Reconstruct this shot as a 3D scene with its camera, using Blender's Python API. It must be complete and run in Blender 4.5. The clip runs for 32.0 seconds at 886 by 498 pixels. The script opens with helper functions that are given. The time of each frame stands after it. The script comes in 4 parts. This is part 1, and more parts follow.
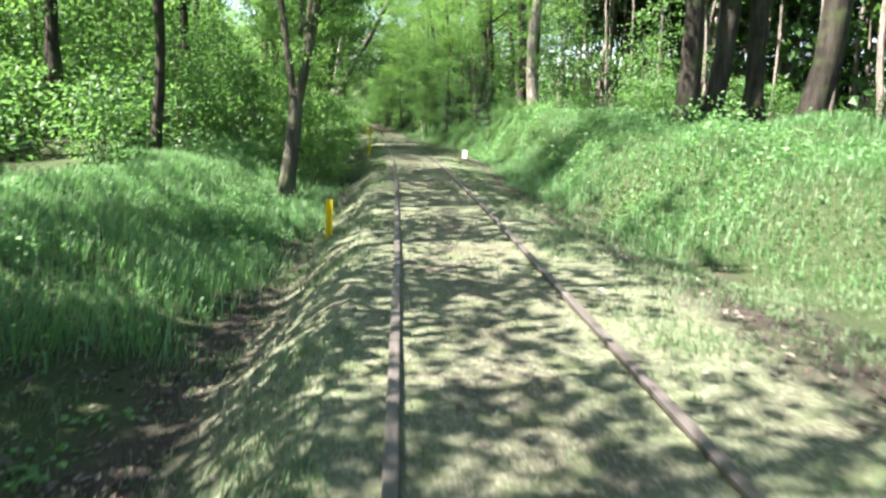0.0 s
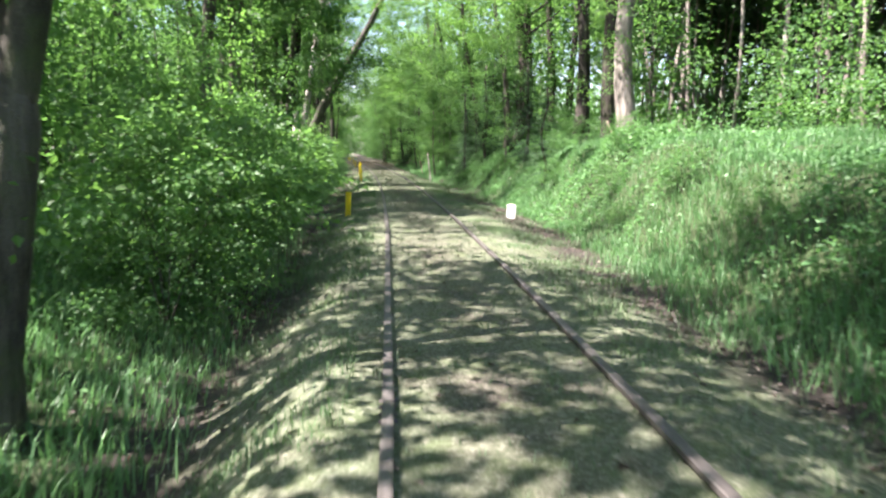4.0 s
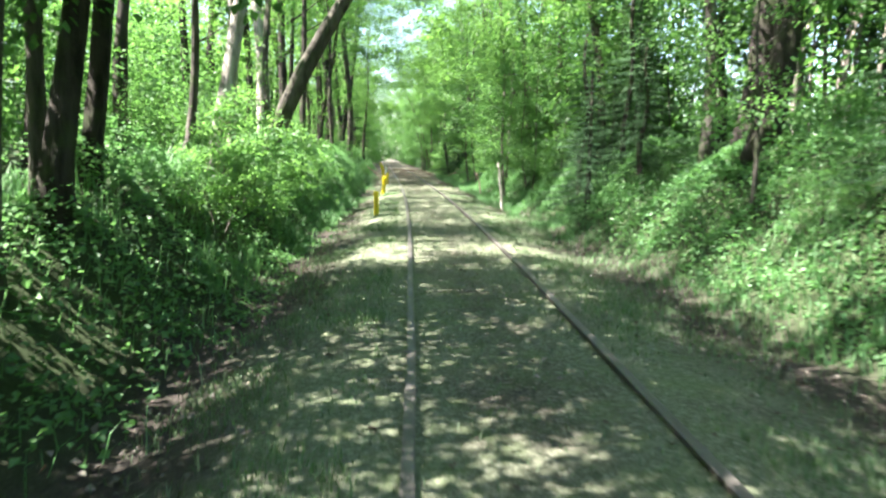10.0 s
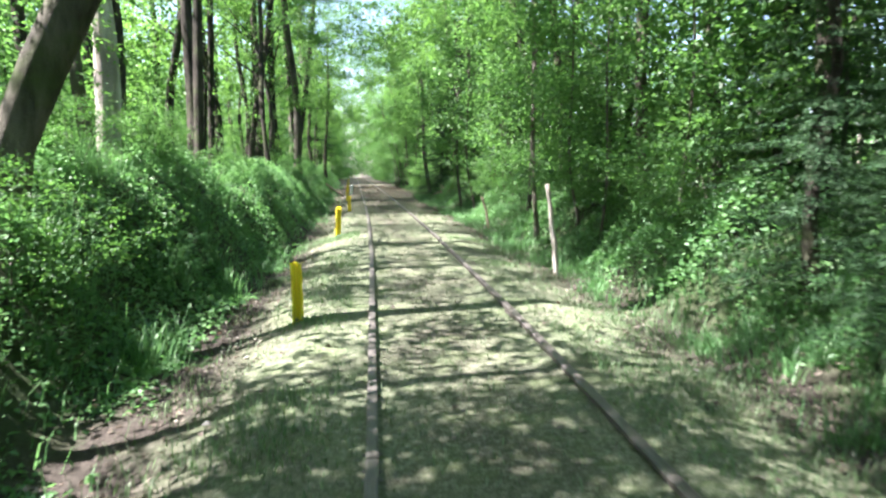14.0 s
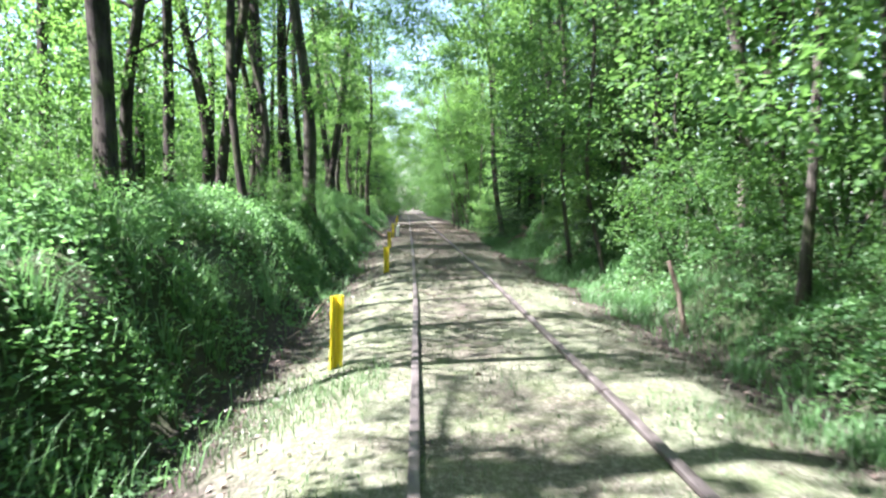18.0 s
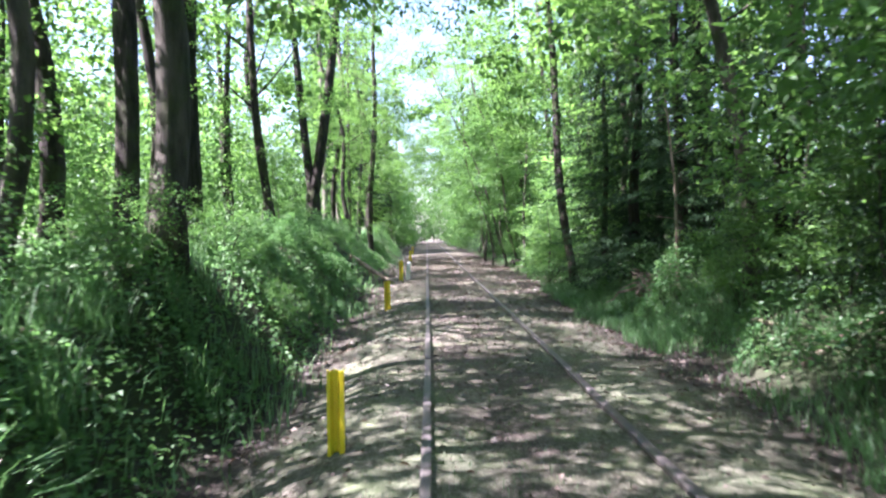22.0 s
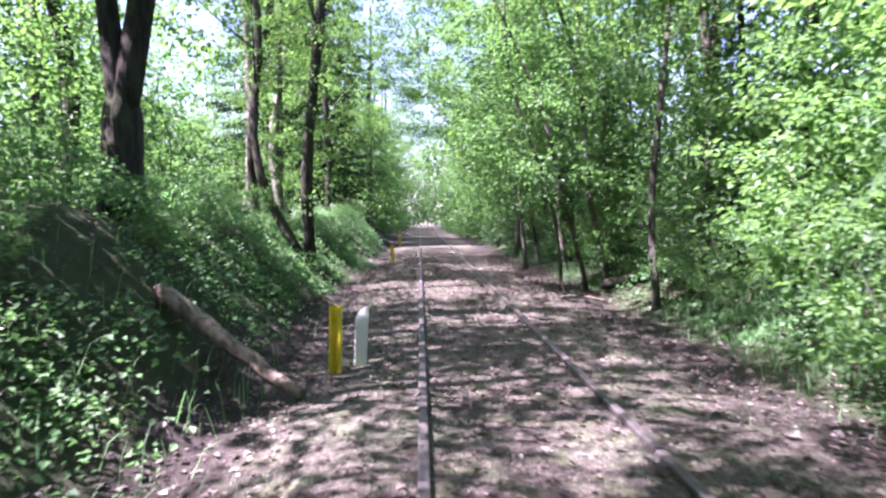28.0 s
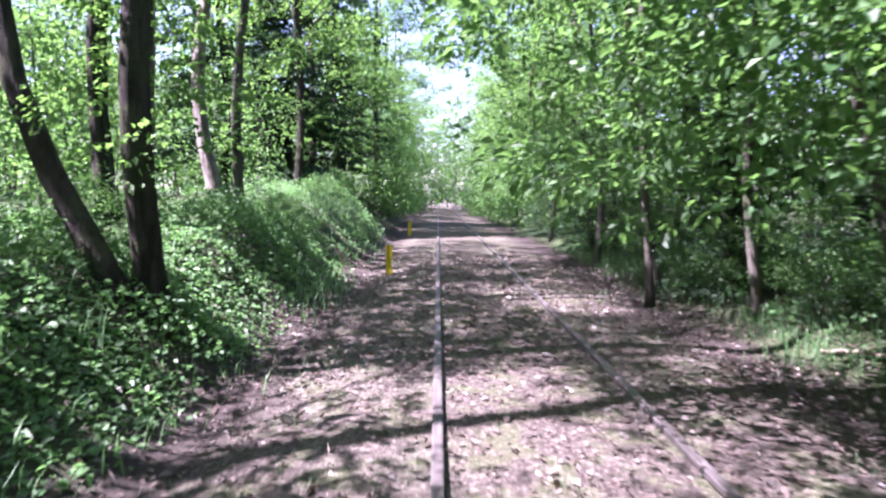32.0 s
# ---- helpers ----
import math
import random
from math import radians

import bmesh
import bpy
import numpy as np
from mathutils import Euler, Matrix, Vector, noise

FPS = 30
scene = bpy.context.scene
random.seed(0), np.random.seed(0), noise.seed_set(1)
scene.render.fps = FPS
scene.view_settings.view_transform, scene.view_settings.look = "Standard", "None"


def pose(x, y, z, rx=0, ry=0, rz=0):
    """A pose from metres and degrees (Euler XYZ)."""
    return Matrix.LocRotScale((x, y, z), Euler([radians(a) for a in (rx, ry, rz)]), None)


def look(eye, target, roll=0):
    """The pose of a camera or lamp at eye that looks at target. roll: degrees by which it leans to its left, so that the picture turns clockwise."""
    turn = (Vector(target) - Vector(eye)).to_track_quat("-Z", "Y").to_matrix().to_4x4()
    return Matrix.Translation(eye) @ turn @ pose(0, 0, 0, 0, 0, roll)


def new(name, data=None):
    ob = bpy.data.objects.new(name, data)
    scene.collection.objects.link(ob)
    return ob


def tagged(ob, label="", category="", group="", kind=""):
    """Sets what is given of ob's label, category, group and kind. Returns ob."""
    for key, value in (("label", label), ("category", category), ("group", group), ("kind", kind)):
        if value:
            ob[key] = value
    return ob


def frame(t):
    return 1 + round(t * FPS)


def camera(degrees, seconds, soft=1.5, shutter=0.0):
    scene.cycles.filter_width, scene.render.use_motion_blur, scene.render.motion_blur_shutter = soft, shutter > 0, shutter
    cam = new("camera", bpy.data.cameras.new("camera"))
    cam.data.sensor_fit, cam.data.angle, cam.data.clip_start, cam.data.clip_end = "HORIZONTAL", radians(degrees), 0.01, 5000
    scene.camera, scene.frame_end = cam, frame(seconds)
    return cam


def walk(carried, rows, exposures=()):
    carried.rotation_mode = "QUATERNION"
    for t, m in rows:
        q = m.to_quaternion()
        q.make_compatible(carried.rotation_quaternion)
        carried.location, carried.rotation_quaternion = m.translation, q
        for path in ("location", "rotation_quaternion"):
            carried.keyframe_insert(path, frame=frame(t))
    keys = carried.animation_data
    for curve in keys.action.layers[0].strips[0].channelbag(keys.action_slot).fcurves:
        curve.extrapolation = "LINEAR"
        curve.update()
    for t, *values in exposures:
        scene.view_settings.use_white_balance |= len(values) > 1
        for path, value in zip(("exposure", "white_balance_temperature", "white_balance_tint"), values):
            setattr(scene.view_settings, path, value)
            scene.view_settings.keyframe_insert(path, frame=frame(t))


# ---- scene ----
# the line bends gently to the left: places are written as metres right of the centre line and metres along it
BEND_Y = np.arange(-20.0, 260.0, 0.5)
BEND_K = np.interp(BEND_Y, (-5, 14, 55, 83), (0, 1 / 750, 1 / 750, 0))
BEND_TURN = np.cumsum(BEND_K) * 0.5
BEND_X = -np.cumsum(BEND_TURN) * 0.5


def line_x(y):
    """Sideways place of the centre line at y."""
    y = np.asarray(y, float)
    return np.interp(y, BEND_Y, BEND_X) - BEND_TURN[-1] * np.maximum(y - BEND_Y[-1], 0)


def beside(x, y, z, rx=0, ry=0, rz=0):
    """pose(), x metres right of the centre line and turned with it."""
    return pose(x + float(line_x(y)), y, z, rx, ry, rz + math.degrees(float(np.interp(y, BEND_Y, BEND_TURN))))


cam = camera(64.3, 32.0, soft=2.4, shutter=0.4)
PATH = [
    (0.0, beside(-0.716, -0.044, 1.575, 79.41, -1.07, -3.20)),
    (0.5, beside(-0.733, 1.583, 1.570, 81.39, -0.16, -3.36)),
    (1.0, beside(-0.737, 3.220, 1.563, 83.79, 0.02, -3.49)),
    (1.5, beside(-0.733, 4.848, 1.547, 82.91, 0.48, -4.36)),
    (2.0, beside(-0.720, 6.487, 1.544, 81.80, 0.63, -4.56)),
    (2.5, beside(-0.714, 8.117, 1.538, 82.17, -0.78, -3.21)),
    (4.5, beside(-0.720, 14.410, 1.527, 81.84, -0.33, -4.16)),
    (5.0, beside(-0.724, 15.922, 1.543, 81.66, -0.78, -5.26)),
    (5.5, beside(-0.725, 17.428, 1.556, 81.91, -0.55, -5.68)),
    (6.0, beside(-0.726, 18.930, 1.560, 82.75, -0.69, -5.03)),
    (6.5, beside(-0.735, 20.417, 1.544, 82.68, -0.26, -5.36)),
    (7.0, beside(-0.736, 21.889, 1.534, 82.74, 0.67, -4.96)),
    (7.5, beside(-0.727, 23.336, 1.520, 80.99, -0.24, -5.45)),
    (8.0, beside(-0.723, 24.765, 1.502, 79.74, -0.66, -4.75)),
    (8.5, beside(-0.716, 26.176, 1.504, 80.87, 0.08, -4.86)),
    (9.0, beside(-0.718, 27.579, 1.523, 81.91, -0.30, -3.67)),
    (9.5, beside(-0.728, 28.969, 1.530, 82.81, -1.91, -3.46)),
    (10.0, beside(-0.737, 30.367, 1.534, 82.45, -1.02, -1.99)),
    (10.5, beside(-0.741, 31.768, 1.537, 81.15, 0.40, -0.87)),
    (11.0, beside(-0.738, 33.167, 1.544, 82.62, 0.07, -0.57)),
    (11.5, beside(-0.732, 34.560, 1.554, 82.52, 0.65, -0.34)),
    (12.0, beside(-0.722, 35.946, 1.569, 82.79, 0.82, -1.30)),
    (12.5, beside(-0.715, 37.316, 1.582, 82.72, 0.32, -1.73)),
    (13.0, beside(-0.708, 38.679, 1.593, 83.91, 0.30, -3.66)),
    (13.5, beside(-0.701, 40.032, 1.591, 83.41, 0.99, -6.22)),
    (14.0, beside(-0.692, 41.390, 1.586, 83.52, 0.34, -5.07)),
    (14.5, beside(-0.674, 42.744, 1.577, 82.80, 1.35, -4.61)),
    (16.5, beside(-0.689, 48.229, 1.580, 83.48, 2.42, -3.97)),
    (17.0, beside(-0.691, 49.756, 1.569, 83.56, 2.59, -4.71)),
    (17.5, beside(-0.692, 51.293, 1.558, 86.88, 2.96, -3.61)),
    (18.0, beside(-0.696, 52.827, 1.548, 86.37, 0.89, -1.69)),
    (18.5, beside(-0.707, 54.349, 1.545, 85.43, 0.49, -0.41)),
    (19.0, beside(-0.720, 55.852, 1.544, 86.80, 1.43, -0.77)),
    (19.5, beside(-0.725, 57.338, 1.546, 86.55, 0.93, -1.33)),
    (20.0, beside(-0.723, 58.812, 1.553, 88.50, 1.12, -0.86)),
    (20.5, beside(-0.717, 60.281, 1.560, 88.79, 0.88, -0.96)),
    (21.0, beside(-0.708, 61.754, 1.563, 88.51, 1.31, -1.08)),
    (21.5, beside(-0.698, 63.231, 1.546, 90.25, 1.81, -0.85)),
    (22.0, beside(-0.686, 64.714, 1.529, 88.71, 1.42, -0.88)),
    (22.5, beside(-0.683, 66.193, 1.531, 89.07, 0.92, -1.05)),
    (23.0, beside(-0.699, 67.663, 1.546, 90.33, 0.83, -0.39)),
    (23.5, beside(-0.712, 69.128, 1.553, 91.24, 0.45, -1.75)),
    (24.0, beside(-0.722, 70.590, 1.555, 90.71, 0.80, -1.32)),
    (24.5, beside(-0.721, 72.030, 1.552, 87.50, 0.43, 0.89)),
    (25.0, beside(-0.715, 73.460, 1.543, 86.69, 1.14, 1.43)),
    (25.5, beside(-0.706, 74.882, 1.525, 86.62, 1.20, -0.61)),
    (27.5, beside(-0.777, 80.597, 1.549, 87.25, 0.84, -1.78)),
    (28.0, beside(-0.769, 82.023, 1.547, 87.32, 0.12, -1.89)),
    (28.5, beside(-0.755, 83.443, 1.537, 87.21, -0.33, -0.96)),
    (29.0, beside(-0.738, 84.853, 1.538, 86.86, -0.51, -1.54)),
    (29.5, beside(-0.735, 86.233, 1.538, 86.67, -1.55, -1.06)),
    (30.0, beside(-0.743, 87.607, 1.550, 86.17, -1.13, -0.20)),
    (30.5, beside(-0.745, 88.961, 1.555, 86.53, -1.55, -0.16)),
    (31.0, beside(-0.744, 90.296, 1.558, 85.42, -0.67, -0.35)),
    (31.5, beside(-0.749, 91.596, 1.557, 85.29, -1.65, -1.63)),
    (32.0, beside(-0.763, 92.882, 1.554, 85.63, -0.68, -0.40)),
]
# the picture turns cooler in the second half
EXPOSURES = [(0, 3.1, 6650, 17), (2, 3.05, 6600, 20), (6, 3.1, 6300, 24), (9.5, 3.65, 6400, 13), (13, 3.42, 6250, 17), (18, 3.4, 5950, 27), (21.5, 3.6, 5850, 38), (25, 3.38, 5800, 45), (28, 3.36, 5750, 54), (32, 3.36, 5700, 55)]
walk(cam, PATH, EXPOSURES)

# ---------------------------------------------------------------- world and sun
SUN_EL, SUN_AZ = 57.0, 255.0      # degrees; azimuth clockwise from the track's direction: the light comes from the left
world = bpy.data.worlds.new("world")
scene.world = world
world.use_nodes = True
wn = world.node_tree
sky = wn.nodes.new("ShaderNodeTexSky")
sky.sky_type = "NISHITA"
sky.sun_disc = False
sky.sun_elevation, sky.sun_rotation = radians(SUN_EL), radians(SUN_AZ)
sky.air_density, sky.dust_density = 1.0, 1.5
wn.links.new(sky.outputs[0], wn.nodes["Background"].inputs[0])
wn.nodes["Background"].inputs[1].default_value = 0.058
sun = new("sun", bpy.data.lights.new("sun", "SUN"))
sun.data.energy, sun.data.angle, sun.data.color = 5.0, radians(0.5), (1.0, 0.95, 0.86)
sa, se = radians(SUN_AZ), radians(SUN_EL)
sun_from = Vector((math.sin(sa) * math.cos(se), math.cos(sa) * math.cos(se), math.sin(se)))
sun.matrix_world = look(sun_from * 60, (0, 0, 0))

# ---------------------------------------------------------------- materials
rng = np.random.default_rng(7)


class Mat:
    """A node material with small helpers."""

    def __init__(self, name):
        self.m = bpy.data.materials.new(name)
        self.m.use_nodes = True
        self.t = self.m.node_tree
        self.n = self.t.nodes
        self.bsdf = self.n["Principled BSDF"]
        self.out = self.n["Material Output"]

    def add(self, kind, **kw):
        node = self.n.new("ShaderNode" + kind)
        for k, v in kw.items():
            node.inputs[k].default_value = v
        return node

    def link(self, a, b):
        self.t.links.new(a, b)

    def noise(self, scale, detail=4, rough=0.6, co=None, stretch=None):
        if co is None:
            co = self.add("NewGeometry").outputs["Position"]
        if stretch:
            mp = self.n.new("ShaderNodeMapping")
            mp.inputs["Scale"].default_value = stretch
            self.link(co, mp.inputs[0])
            co = mp.outputs[0]
        nz = self.add("TexNoise", Scale=scale, Detail=detail, Roughness=rough)
        self.link(co, nz.inputs["Vector"])
        return nz.outputs["Fac"]

    def ramp(self, fac, stops):
        r = self.n.new("ShaderNodeValToRGB")
        e = r.color_ramp.elements
        while len(e) < len(stops):
            e.new(0.5)
        for el, (p, c) in zip(e, stops):
            el.position, el.color = p, (*c, 1)
        self.link(fac, r.inputs[0])
        return r.outputs[0]

    def mix(self, fac, a, b, mode="MIX"):
        x = self.n.new("ShaderNodeMixRGB")
        x.blend_type = mode
        for sock, v in zip(x.inputs, (fac, a, b)):
            if isinstance(v, bpy.types.NodeSocket):
                self.link(v, sock)
            elif isinstance(v, (int, float)):
                sock.default_value = v
            else:
                sock.default_value = (*v, 1)
        return x.outputs[0]

    def math(self, op, a, b=0.0, clamp=False):
        x = self.n.new("ShaderNodeMath")
        x.operation, x.use_clamp = op, clamp
        for sock, v in zip(x.inputs, (a, b)):
            if isinstance(v, bpy.types.NodeSocket):
                self.link(v, sock)
            else:
                sock.default_value = v
        return x.outputs[0]

    def bump(self, height, strength=0.5, distance=0.02):
        b = self.add("Bump", Strength=strength, Distance=distance)
        self.link(height, b.inputs["Height"])
        self.link(b.outputs[0], self.bsdf.inputs["Normal"])

    def done(self, color, rough=0.8, metal=0.0, spec=0.3):
        if isinstance(color, bpy.types.NodeSocket):
            self.link(color, self.bsdf.inputs["Base Color"])
        else:
            self.bsdf.inputs["Base Color"].default_value = (*color, 1)
        if isinstance(rough, bpy.types.NodeSocket):
            self.link(rough, self.bsdf.inputs["Roughness"])
        else:
            self.bsdf.inputs["Roughness"].default_value = rough
        self.bsdf.inputs["Metallic"].default_value = metal
        self.bsdf.inputs["Specular IOR Level"].default_value = spec
        return self.m


def leaf_material(name, dark, mid, light, through_col, clear=0.45, gloss=0.018):
    """Foliage: diffuse and translucent, with a little waxy gloss."""
    k = Mat(name)
    k.n.remove(k.bsdf)
    isl = k.add("NewGeometry").outputs["Random Per Island"]
    obr = k.add("ObjectInfo").outputs["Random"]
    big = k.noise(0.35, 2)
    f = k.math("ADD", k.math("MULTIPLY", isl, 0.55), k.math("MULTIPLY", big, 0.45))
    f = k.math("ADD", f, k.math("MULTIPLY", k.math("SUBTRACT", obr, 0.5), 0.25), clamp=True)
    col = k.ramp(f, [(0.15, dark), (0.5, mid), (0.85, light)])
    tcol = k.mix(0.55, col, through_col)
    d, tr, gl = k.add("BsdfDiffuse"), k.add("BsdfTranslucent"), k.add("BsdfGlossy", Roughness=0.5)
    gl.inputs["Color"].default_value = (0.9, 0.95, 0.9, 1)
    k.link(col, d.inputs["Color"])
    k.link(tcol, tr.inputs["Color"])
    m1, m2 = k.add("MixShader"), k.add("MixShader")
    m1.inputs[0].default_value, m2.inputs[0].default_value = clear, gloss
    k.link(d.outputs[0], m1.inputs[1])
    k.link(tr.outputs[0], m1.inputs[2])
    k.link(m1.outputs[0], m2.inputs[1])
    k.link(gl.outputs[0], m2.inputs[2])
    k.link(m2.outputs[0], k.out.inputs[0])
    return k.m


M_LEAF = leaf_material("broad_leaves", (0.019, 0.06, 0.018), (0.037, 0.102, 0.029), (0.076, 0.165, 0.048), (0.14, 0.32, 0.05), 0.5)
M_LEAF_PALE = leaf_material("pale_leaves", (0.023, 0.07, 0.021), (0.045, 0.118, 0.034), (0.092, 0.185, 0.058), (0.175, 0.38, 0.075), 0.52)
# lighter leaf copies for thicket and maple bushes: sunlight put into the colour
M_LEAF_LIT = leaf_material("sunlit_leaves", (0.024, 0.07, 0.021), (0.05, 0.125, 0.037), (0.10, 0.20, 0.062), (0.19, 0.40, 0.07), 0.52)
M_LEAF_MAPLE_LIT = leaf_material("sunlit_maple_leaves", (0.035, 0.095, 0.03), (0.07, 0.165, 0.05), (0.13, 0.24, 0.08), (0.22, 0.45, 0.08), 0.55)
M_LEAF_CANOPY = leaf_material("canopy_leaves", (0.022, 0.06, 0.015), (0.042, 0.105, 0.025), (0.08, 0.16, 0.04), (0.205, 0.43, 0.075), 0.56)
M_NEEDLE = leaf_material("spruce_needles", (0.012, 0.031, 0.015), (0.024, 0.056, 0.026), (0.055, 0.105, 0.05), (0.07, 0.15, 0.045), 0.22, 0.012)
M_PINE = leaf_material("pine_needles", (0.02, 0.05, 0.02), (0.035, 0.075, 0.03), (0.06, 0.11, 0.045), (0.08, 0.16, 0.05), 0.25, 0.03)
M_HERB = leaf_material("herb_leaves", (0.028, 0.085, 0.028), (0.056, 0.143, 0.048), (0.115, 0.225, 0.085), (0.17, 0.39, 0.09), 0.46, 0.022)
M_GRASS = leaf_material("long_grass", (0.036, 0.10, 0.034), (0.065, 0.16, 0.055), (0.12, 0.235, 0.095), (0.16, 0.37, 0.10), 0.42, 0.03)
M_TURF = leaf_material("short_turf", (0.03, 0.058, 0.024), (0.07, 0.11, 0.056), (0.18, 0.21, 0.14), (0.12, 0.19, 0.07), 0.3, 0.03)
M_VERGE = leaf_material("verge_grass", (0.032, 0.075, 0.026), (0.065, 0.125, 0.05), (0.15, 0.20, 0.105), (0.14, 0.26, 0.08), 0.35, 0.03)
M_LITTER = leaf_material("dead_leaves", (0.03, 0.023, 0.019), (0.08, 0.064, 0.053), (0.30, 0.255, 0.218), (0.26, 0.17, 0.09), 0.15, 0.03)


def bark_material(name, dark, light, scale=9.0, moss=0.0):
    k = Mat(name)
    ridges = k.noise(scale, 5, 0.65, stretch=(1, 1, 0.16))
    grain = k.noise(60, 3)
    col = k.ramp(ridges, [(0.4, dark), (0.6, light)])
    col = k.mix(0.35, col, k.ramp(grain, [(0.3, dark), (0.8, light)]))
    if moss:
        patch = k.ramp(k.noise(2.2, 4), [(0.5, (0, 0, 0)), (0.68, (1, 1, 1))])
        col = k.mix(k.math("MULTIPLY", patch, moss), col, (0.06, 0.085, 0.03))
    blotch = k.noise(1.7, 3)
    col = k.mix(0.45, col, k.mix(1.0, col, k.ramp(blotch, [(0.35, (0.35, 0.35, 0.35)), (0.65, (1, 1, 1))]), "MULTIPLY"))
    k.bump(k.math("ADD", ridges, k.math("MULTIPLY", grain, 0.3)), 1.0, 0.06)
    return k.done(col, 0.9, 0, 0.15)


M_BARK = bark_material("oak_bark", (0.015, 0.013, 0.011), (0.066, 0.058, 0.049), 9, 0.6)
M_BARK_SMOOTH = bark_material("smooth_bark", (0.03, 0.028, 0.023), (0.13, 0.12, 0.10), 6, 0.6)
M_BARK_PINE = bark_material("pine_bark", (0.075, 0.066, 0.056), (0.33, 0.30, 0.26), 8)
M_BARK_BIRCH = bark_material("birch_bark", (0.16, 0.14, 0.12), (0.62, 0.59, 0.54), 4, 0.15)
M_DEADWOOD = bark_material("dead_wood", (0.10, 0.075, 0.055), (0.36, 0.30, 0.23), 12)


def ground_material():
    k = Mat("forest_ground")
    pos = k.add("NewGeometry").outputs["Position"]
    sep = k.n.new("ShaderNodeSeparateXYZ")
    k.link(pos, sep.inputs[0])
    att = k.n.new("ShaderNodeAttribute")
    att.attribute_name = "across"
    across = att.outputs["Fac"]
    wob = k.math("MULTIPLY", k.math("SUBTRACT", k.noise(1.1, 4), 0.5), 1.3)
    side = k.math("ADD", k.math("ABSOLUTE", across), wob)
    fine, mid, big = k.noise(55, 6, 0.7), k.noise(7, 5, 0.65), k.noise(0.9, 3)
    tuft = k.noise(20, 5, 0.7)
    turf = k.ramp(k.math("ADD", k.math("MULTIPLY", fine, 0.5), k.math("MULTIPLY", tuft, 0.5)), [(0.32, (0.04, 0.052, 0.027)), (0.5, (0.095, 0.11, 0.068)), (0.68, (0.28, 0.285, 0.225))])
    earth = k.ramp(k.math("ADD", k.math("MULTIPLY", fine, 0.5), k.math("MULTIPLY", tuft, 0.5)), [(0.37, (0.018, 0.0145, 0.012)), (0.5, (0.056, 0.047, 0.039)), (0.64, (0.215, 0.187, 0.16))])
    # dead leaves take over along the line
    along = k.math("MULTIPLY", k.math("SUBTRACT", sep.outputs[1], 66.0), 0.022)
    cover = k.math("ADD", k.math("ADD", k.math("MULTIPLY", mid, 1.3), k.math("MULTIPLY", big, 2.0)), -1.32)
    cover = k.math("ADD", cover, k.math("MINIMUM", k.math("MAXIMUM", along, -0.25), 0.6), clamp=True)
    lane = k.math("MULTIPLY", k.math("SUBTRACT", 0.75, k.math("ABSOLUTE", across)), 0.6, clamp=True)
    col = k.mix(k.math("ADD", cover, lane, clamp=True), turf, earth)
    moss = k.ramp(k.noise(2.6, 5, 0.7), [(0.5, (0, 0, 0)), (0.6, (1, 1, 1))])
    col = k.mix(k.math("MULTIPLY", moss, 0.5), col, k.mix(0.5, col, (0.07, 0.115, 0.03)))
    # moist ditch soil, darkened further to hold the bank's shade in its colour
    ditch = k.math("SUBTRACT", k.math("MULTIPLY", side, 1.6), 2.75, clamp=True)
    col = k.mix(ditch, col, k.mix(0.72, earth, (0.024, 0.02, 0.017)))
    bank = k.math("MULTIPLY", k.math("SUBTRACT", side, 2.65), 1.6, clamp=True)
    green = k.ramp(fine, [(0.3, (0.015, 0.024, 0.009)), (0.7, (0.05, 0.078, 0.03))])
    col = k.mix(k.math("MULTIPLY", bank, 0.85), col, green)
    k.bump(k.math("ADD", k.math("ADD", fine, k.math("MULTIPLY", tuft, 1.2)), k.math("MULTIPLY", mid, 1.5)), 0.7, 0.035)
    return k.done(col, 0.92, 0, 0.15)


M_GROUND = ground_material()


def rail_material():
    k = Mat("rusty_rail_steel")
    a, b = k.noise(14, 5, stretch=(1, 0.2, 1)), k.noise(120, 3)
    col = k.ramp(a, [(0.3, (0.034, 0.030, 0.028)), (0.55, (0.066, 0.06, 0.055)), (0.75, (0.13, 0.122, 0.115))])
    col = k.mix(0.3, col, k.ramp(b, [(0.3, (0.04, 0.03, 0.026)), (0.7, (0.14, 0.125, 0.115))]))
    k.bump(b, 0.4, 0.004)
    return k.done(col, 0.6, 0.25, 0.4)


def paint_material(name, col, worn, rough=0.5, amount=0.62):
    k = Mat(name)
    chips = k.ramp(k.noise(16, 6, 0.7), [(amount, (0, 0, 0)), (amount + 0.06, (1, 1, 1))])
    dirt = k.noise(5, 4, stretch=(1, 1, 0.3))
    c = k.mix(k.math("MULTIPLY", dirt, 0.35), col, tuple(v * 0.55 for v in col))
    c = k.mix(chips, c, worn)
    k.bump(k.noise(40, 4), 0.25, 0.006)
    return k.done(c, rough, 0, 0.4)


M_RAIL = rail_material()
M_YELLOW = paint_material("yellow_paint", (0.70, 0.55, 0.012), (0.20, 0.12, 0.04), 0.45, 0.62)
M_WHITE = paint_material("white_paint", (0.78, 0.78, 0.75), (0.40, 0.38, 0.34), 0.6, 0.66)
M_STONE = paint_material("white_stone", (0.72, 0.70, 0.66), (0.40, 0.39, 0.35), 0.85, 0.64)
M_BLACK = Mat("black_paint").done((0.22, 0.21, 0.20), 0.7)

# ---------------------------------------------------------------- mesh helpers


